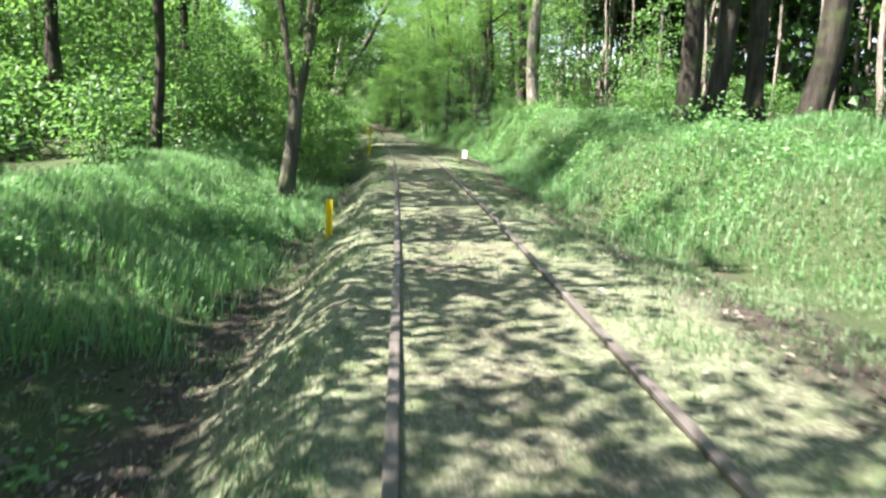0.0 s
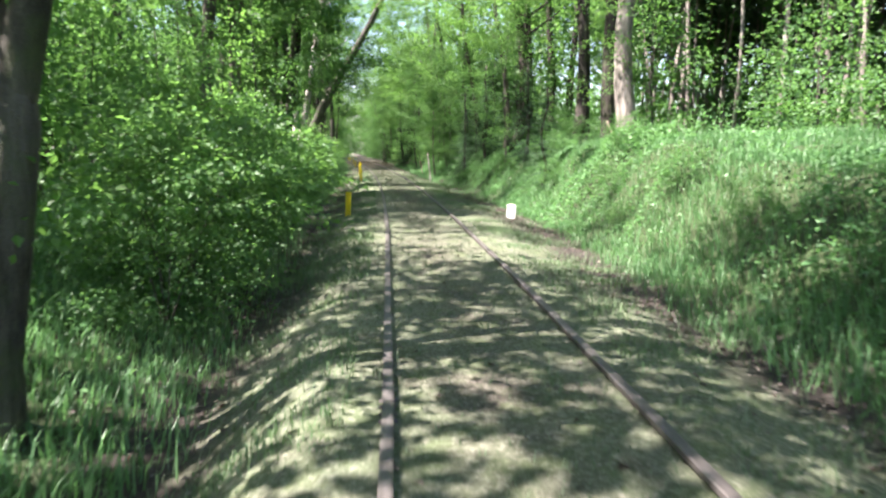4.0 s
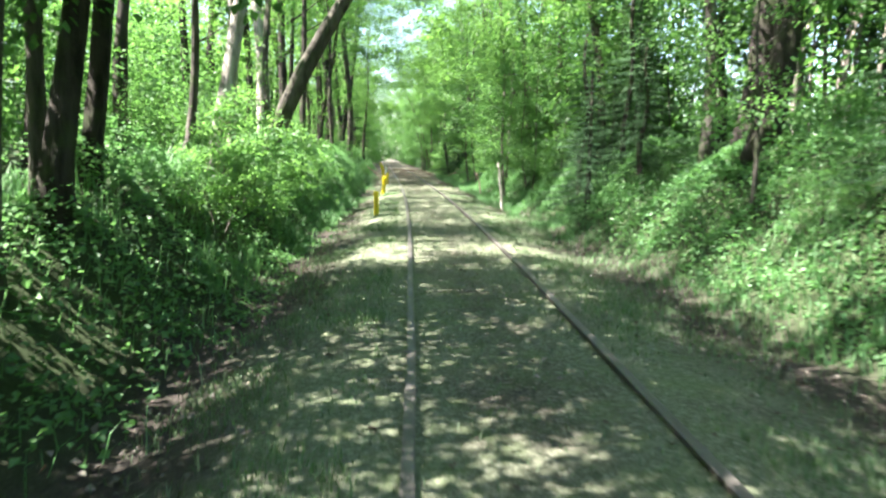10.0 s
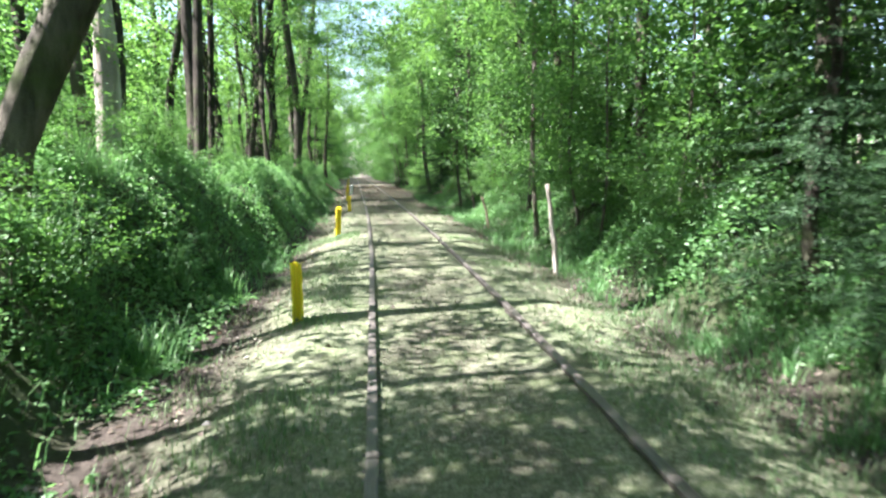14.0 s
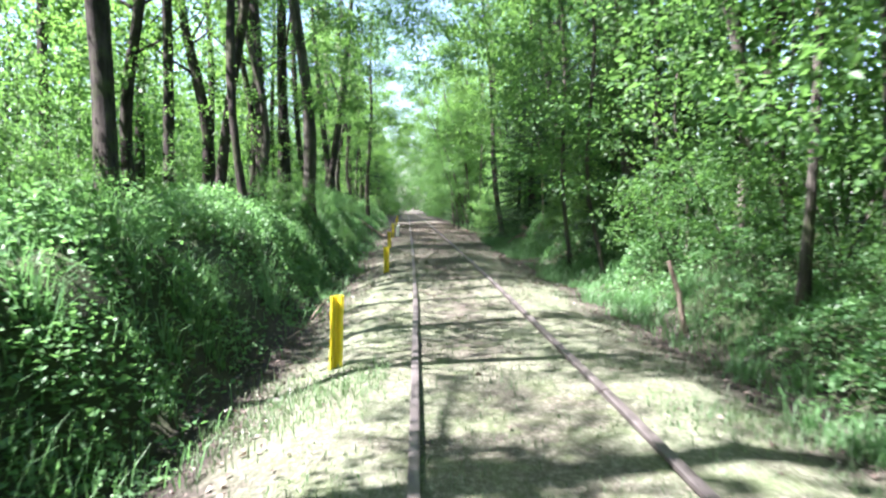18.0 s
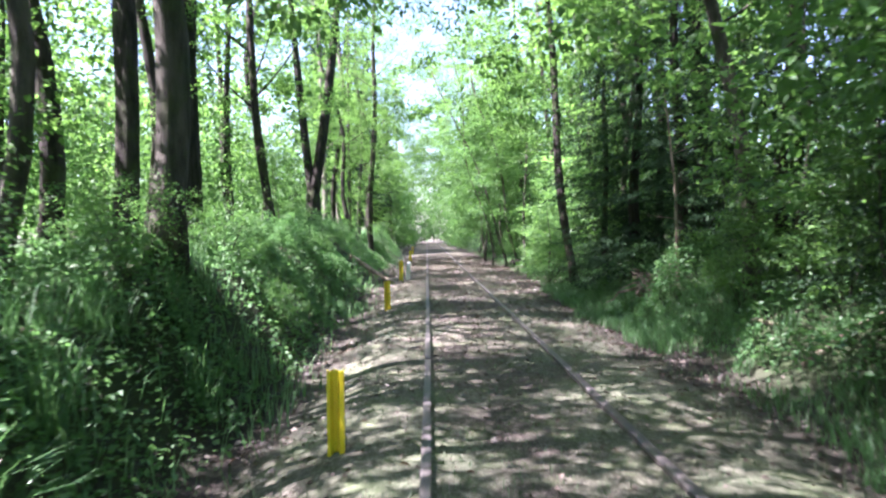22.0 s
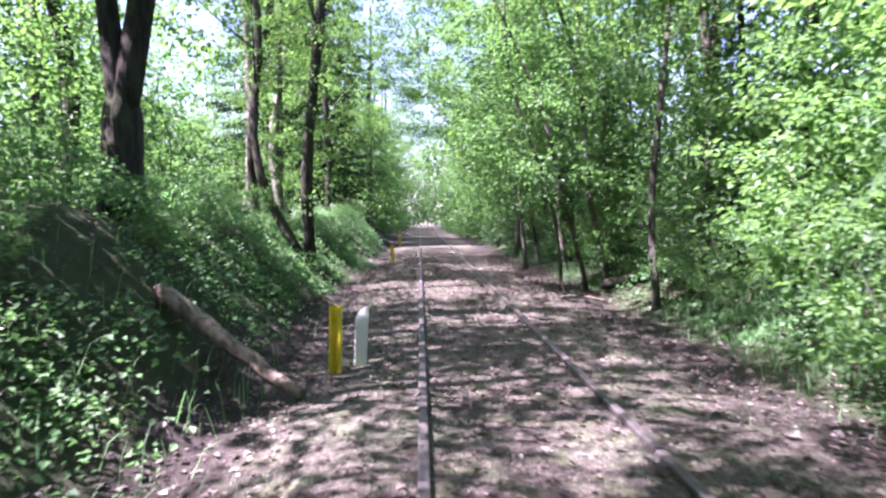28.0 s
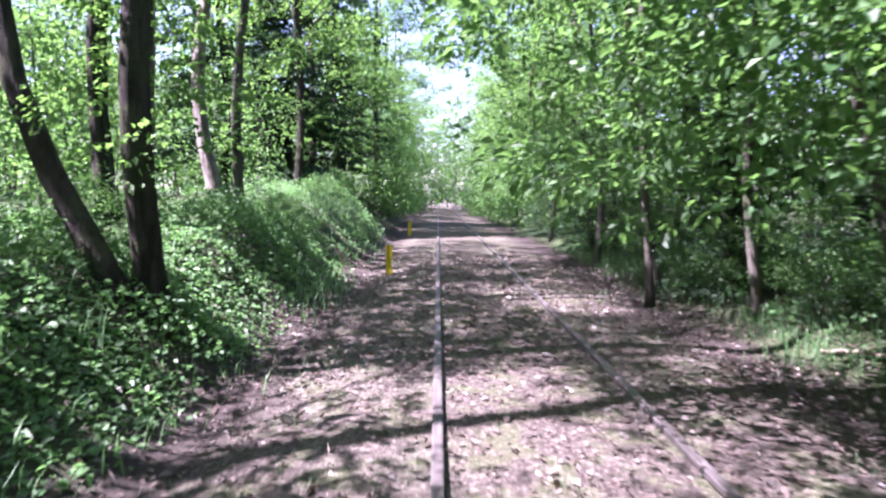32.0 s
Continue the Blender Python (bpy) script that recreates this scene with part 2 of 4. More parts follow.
def mesh_of(name, verts, faces, material, smooth=False):
    """A mesh from an (n, 3) array and an (m, 3 or 4) array."""
    verts, faces = np.asarray(verts, np.float32), np.asarray(faces, np.int32)
    me = bpy.data.meshes.new(name)
    m, c = faces.shape
    me.vertices.add(len(verts))
    me.vertices.foreach_set("co", verts.ravel())
    me.loops.add(m * c)
    me.loops.foreach_set("vertex_index", faces.ravel())
    me.polygons.add(m)
    me.polygons.foreach_set("loop_start", np.arange(0, m * c, c, dtype=np.int32))
    me.polygons.foreach_set("use_smooth", np.full(m, smooth))
    me.materials.append(material)
    me.update(calc_edges=True)
    return me


def part(name, me, parent, label=""):
    ob = new(name, me)
    ob.parent = parent
    if label:
        ob["label"] = label
    return ob


def part_bm(name, bm, material, parent=None, label="", smooth=False):
    me = bpy.data.meshes.new(name)
    bmesh.ops.recalc_face_normals(bm, faces=bm.faces)
    bm.to_mesh(me)
    bm.free()
    if smooth:
        me.polygons.foreach_set("use_smooth", np.full(len(me.polygons), True))
    me.materials.append(material)
    return part(name, me, parent, label) if parent else new(name, me)


def unit(v):
    return v / np.maximum(np.linalg.norm(v, axis=-1, keepdims=True), 1e-6)


def value_noise(x, y, scale, seed):
    """Smooth lattice noise, -1 to 1."""
    x, y = np.asarray(x, float) / scale, np.asarray(y, float) / scale
    i, j = np.floor(x), np.floor(y)
    u, v = x - i, y - j
    u, v = u * u * (3 - 2 * u), v * v * (3 - 2 * v)

    def h(a, b):
        s = np.sin(a * 127.1 + b * 311.7 + seed * 74.7) * 43758.5453
        return (s - np.floor(s)) * 2 - 1
    return (h(i, j) * (1 - u) + h(i + 1, j) * u) * (1 - v) + (h(i, j + 1) * (1 - u) + h(i + 1, j + 1) * u) * v


# stations along the line: depth of the ditch, foot and crest of the bank, its height
LEFT = np.array([(-15, -.75, 2.35, 7.5, 0.10), (14, -.75, 2.35, 7.0, 0.20), (19, -.6, 2.4, 6.0, 0.30), (26, -.35, 2.6, 4.6, 0.6), (40, -.36, 2.7, 4.4, 1.1), (50, -.38, 2.85, 4.3, 1.4),
                 (60, -.34, 2.55, 3.9, 1.2), (75, -.28, 2.4, 3.8, 1.15), (86, -.25, 2.3, 4.6, 1.5), (93, -.2, 2.4, 5.0, 1.65), (101, -.15, 2.5, 4.3, 0.9), (118, -.15, 2.4, 4.5, 1.3), (160, -.1, 2.4, 5, 1.2)])
RIGHT = np.array([(-15, -.12, 6.5, 9.0, 0.6), (3, -.12, 5.4, 8.4, 0.6), (6.8, -.16, 4.0, 6.4, 0.75), (8.8, -.24, 2.95, 5.2, 0.95), (13, -.28, 2.6, 5.0, 1.2), (19, -.28, 2.55, 5.0, 1.3), (26, -.28, 3.1, 5.0, 1.5), (30.5, -.22, 3.2, 4.9, 1.6), (40, -.25, 2.7, 5.2, 1.9), (48, -.25, 2.6, 4.8, 1.1),
                  (60, -.2, 2.6, 4.6, 0.6), (76, -.2, 2.7, 4.6, 0.75), (86, -.15, 3.0, 5.0, 0.3), (98, -.15, 3.0, 5.0, 0.5), (160, -.1, 3.0, 5, 0.6)])


def ground_z(x, y):
    x, y = np.broadcast_arrays(np.asarray(x, float), np.asarray(y, float))
    z = np.zeros(x.shape)
    for sign, tab in ((-1, LEFT), (1, RIGHT)):
        s = x * sign
        d, foot, top, hh = (np.interp(y, tab[:, 0], tab[:, k]) for k in (1, 2, 3, 4))
        a = np.clip((s - 1.12) / (foot - 1.12), 0, 1)
        b = np.clip((s - foot) / (top - foot), 0, 1)
        zz = -0.055 + (d + 0.055) * a * a * (3 - 2 * a) + (hh - d) * b * b * (3 - 2 * b)
        zz = zz + b * (1.6 - b) * 0.28 * (hh + 0.3) * value_noise(x * 0.4, y, 2.7, 17)
        if sign > 0:      # a washed-out hollow between two mounds
            zz = zz - 0.55 * np.exp(-((s - 3.3) / 0.75) ** 2 - ((y - 12.7) / 0.55) ** 2)
        zz = zz + 0.3 * np.clip((s - top) / 2.5, 0, 1) * np.clip((30 - y) / 20, 0, 1) * (sign > 0)
        zz = zz + 0.25 * b * value_noise(x, y, 2.6, 3) + 0.10 * a * value_noise(x, y, 0.9, 5) + 0.6 * np.clip((s - 9) / 20, 0, 1) * value_noise(x, y, 11, 9)
        z = np.where(s > 0, zz, z)
    z = z + 0.012 * value_noise(x, y, 0.45, 11) + 0.012 * value_noise(x, y, 1.3, 12)
    return z


def tube(path, radii, sides=10, bumps=0.0, seed=0, close=True):
    """Verts and quads of a tapering tube along a path."""
    path = np.asarray(path, float)
    n = len(path)
    tang = unit(np.gradient(path, axis=0))
    ref = np.array([0, 1, 0.0]) if abs(tang[:, 1]).mean() < 0.8 else np.array([1, 0, 0.0])
    e1 = unit(np.cross(tang, ref))
    e2 = np.cross(tang, e1)
    ang = np.arange(sides) / sides * 2 * np.pi
    r = np.asarray(radii, float)[:, None] * np.ones(sides)
    if bumps:
        k = np.arange(n)[:, None]
        r = r * (1 + bumps * value_noise(ang[None] * 1.6 + 0 * k, k * 0.35 + 0 * ang[None], 0.8, seed) + 0.4 * bumps * np.sin(ang[None] * 3 + seed))
    v = path[:, None] + e1[:, None] * (r * np.cos(ang))[..., None] + e2[:, None] * (r * np.sin(ang))[..., None]
    v = v.reshape(-1, 3)
    i, j = np.meshgrid(np.arange(n - 1), np.arange(sides), indexing="ij")
    a, b = i * sides + j, i * sides + (j + 1) % sides
    f = np.stack([a, b, b + sides, a + sides], -1).reshape(-1, 4)
    if close:
        v = np.vstack([v, path[:1], path[-1:]])
        c0, c1, js = n * sides, n * sides + 1, np.arange(sides)
        f = np.vstack([f, np.stack([np.full(sides, c0), (js + 1) % sides, js, js], -1)[:, [0, 1, 2, 2]],
                       np.stack([np.full(sides, c1), (n - 1) * sides + js, (n - 1) * sides + (js + 1) % sides], -1)[:, [0, 1, 2, 2]]])
    return v, f


def tubes(name, pieces, material, smooth=True):
    """One mesh of several tubes; degenerate caps become triangles."""
    vs, fs, off = [], [], 0
    for v, f in pieces:
        vs.append(v), fs.append(f + off)
        off += len(v)
    v, f = np.vstack(vs), np.vstack(fs)
    me = bpy.data.meshes.new(name)
    me.from_pydata(v.tolist(), [], [list(q) if q[2] != q[3] else list(q[:3]) for q in f.tolist()])
    me.polygons.foreach_set("use_smooth", np.full(len(me.polygons), smooth))
    me.materials.append(material)
    return me


def leaves(name, p, out, up, length, width, material, fold=0.25):
    """A mesh of many leaves: each a pointed blade folded along its midrib."""
    out = unit(out)
    side = unit(np.cross(out, up))
    nrm = np.cross(side, out)
    L, W = np.asarray(length)[:, None], np.asarray(width)[:, None]
    a = p
    tip = p + out * L - nrm * L * 0.15
    mid = p + out * L * 0.45 + nrm * W * 0
    l, r = mid + side * W + nrm * W * fold, mid - side * W + nrm * W * fold
    v = np.stack([a, r, tip, l], 1).reshape(-1, 3)
    f = np.arange(len(p) * 4).reshape(-1, 4)
    return mesh_of(name, v, f, material)


def blades(name, p, heading, height, width, bend, material):
    """Grass blades: a quad and a tip each, bending over."""
    n = len(p)
    d = np.stack([np.cos(heading), np.sin(heading), 0 * heading], 1)
    s = np.stack([-np.sin(heading), np.cos(heading), 0 * heading], 1) * width[:, None]
    up = np.array([0, 0, 1.0])
    h, b = height[:, None], bend[:, None]
    m = p + up * h * 0.6 + d * h * b * 0.35
    t = p + up * h * (1 - 0.25 * b) + d * h * b
    v = np.stack([p - s, p + s, m + s * 0.7, m - s * 0.7, t], 1).reshape(-1, 3)
    i = np.arange(n)[:, None] * 5
    f = np.vstack([i + np.array([0, 1, 2]), i + np.array([0, 2, 3]), i + np.array([3, 2, 4])])
    return mesh_of(name, v, f, material)


def spray(branches, per, size, spread, flat, g, droop=0.0):
    """Leaf positions along branches (start, end): in clumps on the outer two thirds, in flat layers."""
    P, O = [], []
    for s, e in branches:
        along = e - s
        ln = np.linalg.norm(along)
        k = max(4, int(per * ln))
        n = max(2, int(round(k / 11)))
        t = g.uniform(0.2, 1.05, n) ** 0.8
        off = g.normal(0, 1, (n, 3)) * np.array([1, 1, flat]) * spread * ln * (0.35 + 0.65 * (1 - np.abs(t - 0.6)))[:, None]
        c = s + along * t[:, None] + off
        c[:, 2] -= droop * ln * t * t
        pick = g.integers(0, n, k)
        jit = g.normal(0, 1, (k, 3)) * np.array([1, 1, 0.5]) * size * 1.5
        P.append(c[pick] + jit)
        O.append(unit(unit(along) * 0.6 + unit(off[pick]) * 0.4 + unit(jit) * 0.7 + g.normal(0, 0.3, (k, 3)) + np.array([0, 0, -0.25])))
    P, O = np.vstack(P), np.vstack(O)
    U = unit(np.array([0, 0, 1.0]) + g.normal(0, 0.42, P.shape))
    return P, O, U


def broad_crown(name, z0, z1, radius, n, per, size, material, seed, flat=0.35, rise=0.35, tight=0.17):
    """Crown of a broadleaf tree round the z axis: limbs with twigs and leaves."""
    g = np.random.default_rng(seed)
    br, limbs = [], []
    for i in range(n):
        t = (i + g.uniform(0, 1)) / n
        z = z0 + (z1 - z0) * t
        prof = np.sin(np.pi * min(0.98, 0.22 + 0.75 * t)) ** 0.7
        ln = radius * prof * g.uniform(0.55, 1.15)
        a = g.uniform(0, 2 * np.pi)
        s = np.array([0, 0, z - ln * rise * 0.6])
        e = np.array([math.cos(a) * ln, math.sin(a) * ln, z + ln * rise * g.uniform(0.2, 1.0)])
        limbs.append((s, e))
        br.append((s + (e - s) * 0.35, e))
        for _ in range(3):
            u = g.uniform(0.3, 0.85)
            b = s + (e - s) * u
            w = unit(e - s) * 0.6 + g.normal(0, 0.6, 3) * np.array([1, 1, 0.45])
            br.append((b, b + unit(w) * ln * g.uniform(0.3, 0.55)))
    P, O, U = spray(br, per, size, tight, flat, g)
    L = size * g.uniform(0.65, 1.3, len(P))
    return leaves(name, P, O, U, L, L * 0.36, material), limbs


def conifer_crown(name, z0, z1, radius, whorls, material, seed, needle=0.16):
    """Spruce crown: drooping whorls of branches with hanging side twigs."""
    g = np.random.default_rng(seed)
    P, O, U, S = [], [], [], []
    for i in range(whorls):
        t = i / (whorls - 1)
        z = z0 + (z1 - z0) * t
        ln0 = radius * (1 - t) ** 0.85 + 0.15
        for a in g.uniform(0, 2 * np.pi, 6):
            ln = ln0 * g.uniform(0.7, 1.1)
            k = max(8, int(ln * 9.0 / needle))
            u = g.uniform(0.12, 1, k)
            d = np.array([math.cos(a), math.sin(a), 0])
            lat = np.array([-d[1], d[0], 0])
            w = g.uniform(-1, 1, k) * (0.12 + 0.3 * ln * u * (1.15 - u))
            q = np.array([0, 0, z]) + d * (u * ln)[:, None] + lat * w[:, None]
            q[:, 2] += -0.38 * ln * u + 0.16 * ln * u ** 2 - np.abs(w) * 0.45 + g.normal(0, 0.03, k)
            P.append(q)
            O.append(unit(d * 0.7 + lat * np.sign(w)[:, None] * 0.8 + np.array([0, 0, -0.3]) + g.normal(0, 0.2, (k, 3))))
    P, O = np.vstack(P), np.vstack(O)
    U = unit(np.array([0, 0, 1.0]) + g.normal(0, 0.2, P.shape))
    L = needle * g.uniform(0.7, 1.6, len(P))
    return leaves(name, P, O, U, L, L * 0.17, material, 0.1)


def trunk_path(height, lean, bend, g, n=13):
    """A leaning, slightly wandering stem from the origin; lean is the sideways shift at full height."""
    t = np.linspace(0, 1, n) ** 1.25
    p = np.stack([lean[0] * t, lean[1] * t, height * t - 0.25 * (t == 0)], 1)
    wx, wy = g.normal(0, bend, 2), g.normal(0, bend, 2)
    p[:, 0] += wx[0] * np.sin(t * 4.2) + wx[1] * np.sin(t * 9)
    p[:, 1] += wy[0] * np.sin(t * 4.2) + wy[1] * np.sin(t * 9)
    return t, p


def trunk_mesh(dia, height, lean, seed, material, fork=None, sides=12, limbs=5, flare=0.55, taper=0.55, split=False):
    g = np.random.default_rng(seed)
    t, p = trunk_path(height, lean, 0.012 * height, g)
    r = dia / 2 * (1 - taper * t) * (1 + flare * np.exp(-t * height / 0.22) + 0.06 * np.sin(t * height * 1.7 + seed))
    pieces = []
    if fork:
        zf, spread = fork
        i = int(np.argmin(np.abs(p[:, 2] - zf)))
        pieces.append(tube(np.vstack([p[:i + 1], p[i] + np.array([[0, 0, 0.2], [0, 0, 0.45], [0, 0, 0.6]])]), np.append(r[:i + 1], r[i] * np.array([0.92, 0.6, 0.2])), sides, 0.1, seed))
        for sgn in (-1, 1):
            k = np.linspace(0, 1, 14)[:, None] ** 1.4
            end = np.array([p[i, 0] + sgn * spread + lean[0] * 0.5, p[i, 1] + g.normal(0, 0.3), height])
            q = p[i] + (end - p[i]) * np.hstack([k ** 0.9, k, k]) + np.array([sgn * 0.08, 0, 0]) * np.sin(k * np.pi)
            pieces.append(tube(q, r[i] * (0.76 if sgn > 0 else 0.62) * (1 - 0.6 * k[:, 0]), sides - 2, 0.1, seed + 1))
    else:
        pieces.append(tube(p, r, sides + (4 if dia > 0.4 else 0), 0.16, seed))
    arms = []
    for _ in range(limbs):
        u = g.uniform(0.3, 0.9)
        b = np.array([np.interp(u, t, p[:, c]) for c in range(3)])
        a, ln = g.uniform(0, 2 * np.pi), height * g.uniform(0.1, 0.22)
        k = np.linspace(0, 1, 5)[:, None]
        q = b + np.array([math.cos(a), math.sin(a), 0.55]) * ln * k + np.array([0, 0, 0.25]) * ln * k * k
        (arms if split else pieces).append(tube(q, dia * 0.13 * (1 - 0.85 * k[:, 0]), 6, 0.1, seed))
    me = tubes("trunk", pieces, material)
    return (me, [tubes("limb", [a], material) for a in arms]) if split else me


# shared crowns, round the z axis
CROWNS = [broad_crown("crown", 3.8 + k * 0.3, 14.5, 4.6, 26, 68, 0.105, M_LEAF_CANOPY, 20 + k, 0.5, 0.35, 0.10)[0] for k in range(4)]
CROWNS_FAR = [broad_crown("crown", 3.8 + k * 0.3, 14.5, 4.6, 26, 16, 0.25, M_LEAF_CANOPY, 20 + k, 0.5, 0.35, 0.10)[0] for k in range(4)]
YOUNG = [broad_crown("crown", 0.9, 6.5, 1.9, 44, 46, 0.085, M_LEAF if k % 2 else M_LEAF_PALE, 40 + k, 0.22, 0.25, 0.15)[0] for k in range(5)]
YOUNG_FAR = [broad_crown("crown", 0.6, 6.5, 2.1, 40, 12, 0.18, M_LEAF if k % 2 else M_LEAF_PALE, 50 + k, 0.22, 0.25)[0] for k in range(3)]
SHRUBS = [broad_crown("foliage", 0.15, 1.7, 1.25, 40, 66, 0.052, M_LEAF_PALE if k % 2 else M_LEAF, 60 + k, 0.4, 0.4)[0] for k in range(4)]
SHRUB_FAR = [broad_crown("foliage", 0.1, 1.7, 1.3, 34, 12, 0.14, M_LEAF_PALE if k % 2 else M_LEAF, 70 + k, 0.4, 0.4)[0] for k in range(2)]
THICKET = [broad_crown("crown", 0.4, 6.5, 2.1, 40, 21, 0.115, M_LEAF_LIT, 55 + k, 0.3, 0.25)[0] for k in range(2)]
MAPLE = broad_crown("foliage", 0.7, 2.9, 1.9, 30, 60, 0.10, M_LEAF_MAPLE_LIT, 130, 0.13, 0.08, 0.15)[0]
HANGING = [broad_crown("crown", 0.9, 6.5, 2.1, 54, 84, 0.085, M_LEAF, 110 + k, 0.3, 0.2, 0.14)[0] for k in range(2)]
SHOOTS = [broad_crown("stem_foliage", 1.4, 8.0, 0.85, 26, 46, 0.085, M_LEAF_CANOPY, 140 + k, 0.5, 0.5, 0.12)[0] for k in range(3)]
SPRUCES = [conifer_crown("crown", 0.5, 9.5, 2.5, 28, M_NEEDLE, 80 + k, 0.085) for k in range(2)]
BIG_SPRUCE = conifer_crown("crown", 2.0, 20, 3.4, 40, M_NEEDLE, 85, 0.26)
PINES = [broad_crown("crown", 8.5, 17, 2.4, 20, 14, 0.42, M_PINE, 90 + k, 0.5, 0.2)[0] for k in range(2)]

# ---------------------------------------------------------------- ground


def far_axis(a, b, step, reach):
    core = np.arange(a, b + 1e-6, step)
    grow = np.cumsum(step * 1.35 ** np.arange(1, 40))
    grow = grow[grow < reach]
    return np.concatenate([a - grow[::-1], core, b + grow])


def build_ground():
    xs, ys = far_axis(-9, 9, 0.16, 1200), far_axis(-6, 125, 0.3, 1200)
    gx, gy = np.meshgrid(xs, ys)
    v = np.stack([gx + line_x(gy), gy, ground_z(gx, gy)], -1).reshape(-1, 3)
    w = len(xs)
    i, j = np.meshgrid(np.arange(len(ys) - 1), np.arange(w - 1), indexing="ij")
    a = (i * w + j).ravel()
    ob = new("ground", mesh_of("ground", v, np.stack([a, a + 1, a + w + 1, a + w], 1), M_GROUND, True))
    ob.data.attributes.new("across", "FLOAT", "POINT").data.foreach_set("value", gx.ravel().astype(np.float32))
    tagged(ob, "mossy forest ground with turf and dead leaves", "ground", kind="structure")


build_ground()

# ---------------------------------------------------------------- track


def rail_mesh(length):
    """A flat-bottomed rail: rounded head, web and foot, lying along y from 0."""
    half = [(0.036, 0.0), (0.036, -0.004), (0.0345, -0.034), (0.010, -0.046), (0.008, -0.105), (0.060, -0.124), (0.060, -0.134)]
    prof = [(-0.024, 0.005), (0.024, 0.005), (0.033, 0.002)] + half + [(-x, z) for x, z in half[::-1]] + [(-0.033, 0.002)]
    ys = np.linspace(0.004, length - 0.004, 9)
    g = np.random.default_rng(5)
    v = [(x, y, z + dz) for y, dz in zip(ys, np.r_[0, g.normal(0, 0.002, 7), 0]) for x, z in prof]
    n = len(prof)
    f = [[i * n + j, i * n + (j + 1) % n, (i + 1) * n + (j + 1) % n, (i + 1) * n + j] for i in range(8) for j in range(n)]
    me = bpy.data.meshes.new("rail")
    me.from_pydata(v, [], f + [list(range(n))[::-1], list(range(8 * n, 9 * n))])
    me.materials.append(M_RAIL)
    return me


def fishplate_mesh():
    bm = bmesh.new()
    for s in (-1, 1):
        m = Matrix.Translation((s * 0.026, 0, -0.062)) @ Matrix.Diagonal((0.018, 0.46, 0.062, 1))
        bmesh.ops.create_cube(bm, size=1, matrix=m)
        for y in (-0.17, -0.06, 0.06, 0.17):
            bmesh.ops.create_cone(bm, cap_ends=True, segments=6, radius1=0.017, radius2=0.017, depth=0.03,
                                  matrix=Matrix.Translation((s * 0.042, y, -0.06)) @ Matrix.Rotation(math.pi / 2, 4, "Y"))
    me = bpy.data.meshes.new("fishplate")
    bm.to_mesh(me)
    bm.free()
    me.materials.append(M_RAIL)
    return me


RAIL_LEN = 9.37
track = tagged(new("railway_track"), "rusty standard-gauge rails sunk in grass and dead leaves", "railway track")
rail_me, plate_me = rail_mesh(RAIL_LEN), fishplate_mesh()
for side, shift in ((-0.75, -4.1), (0.82, 0.0)):
    y = 30.5 - 5 * RAIL_LEN + shift
    while y < 185:
        a, b = float(line_x(y)), float(line_x(y + RAIL_LEN))
        lie = pose(side + a, y, 0, 0, 0, math.degrees(math.atan2(a - b, RAIL_LEN)))
        rail = part("rail", rail_me, track)
        rail.matrix_basis = lie
        part("fishplate", plate_me, rail, "bolted steel fishplate")
        y += RAIL_LEN

# ---------------------------------------------------------------- posts and stones beside the line


def yellow_post(x, y, height, turn, tilt=0):
    """A marker post of folded sheet: an open channel with rolled lips."""
    w, d, th = 0.062, 0.052, 0.005
    prof = [(-w, -d), (-w, d), (-w * 0.6, d * 0.9), (-w * 0.25, -d * 0.3), (w * 0.15, -d * 0.3), (w * 0.5, d * 0.9), (w, d), (w, -d),
            (w - th, -d), (w - th, d - 3 * th), (w * 0.6, d * 0.7), (w * 0.2, -d * 0.45), (-w * 0.3, -d * 0.45), (-w * 0.68, d * 0.7), (-w + th, d - 3 * th), (-w + th, -d)]
    prof = [(a, -b) for a, b in prof]
    g = np.random.default_rng(int(y * 10))
    bm = bmesh.new()
    rows = []
    for z in np.linspace(-0.25, height, 10):
        j = g.normal(0, 0.0015, 2)
        rows.append([bm.verts.new((a + j[0], b + j[1], z + (g.normal(0, 0.006) if z == height else 0))) for a, b in prof])
    n = len(prof)
    for r0, r1 in zip(rows, rows[1:]):
        for k in range(n):
            bm.faces.new((r0[k], r0[(k + 1) % n], r1[(k + 1) % n], r1[k]))
    bm.faces.new(rows[-1])
    bm.faces.new(rows[0][::-1])
    ob = part_bm("marker_post", bm, M_YELLOW)
    ob.matrix_world = beside(x, y, float(ground_z(x, y)), 0, tilt, turn)
    return tagged(ob, "yellow folded sheet-metal marker post beside the track", "post", "marker posts")


for x, y, top, turn, tilt in ((-1.92, 12.0, 0.16, 8, 1), (-1.70, 30.7, 0.46, -6, 2), (-1.60, 49.3, 0.55, 5, -1), (-1.59, 60.0, 0.62, 14, 3), (-1.43, 69.85, 0.54, 4, 1),
                              (-1.62, 79.8, 0.52, 0, 0), (-1.68, 89.4, 0.60, -4, 1), (-1.77, 107.3, 0.5, 3, 0), (-1.9, 121.0, 0.5, 0, 0)):
    yellow_post(x, y, top - float(ground_z(x, y)), turn, tilt)


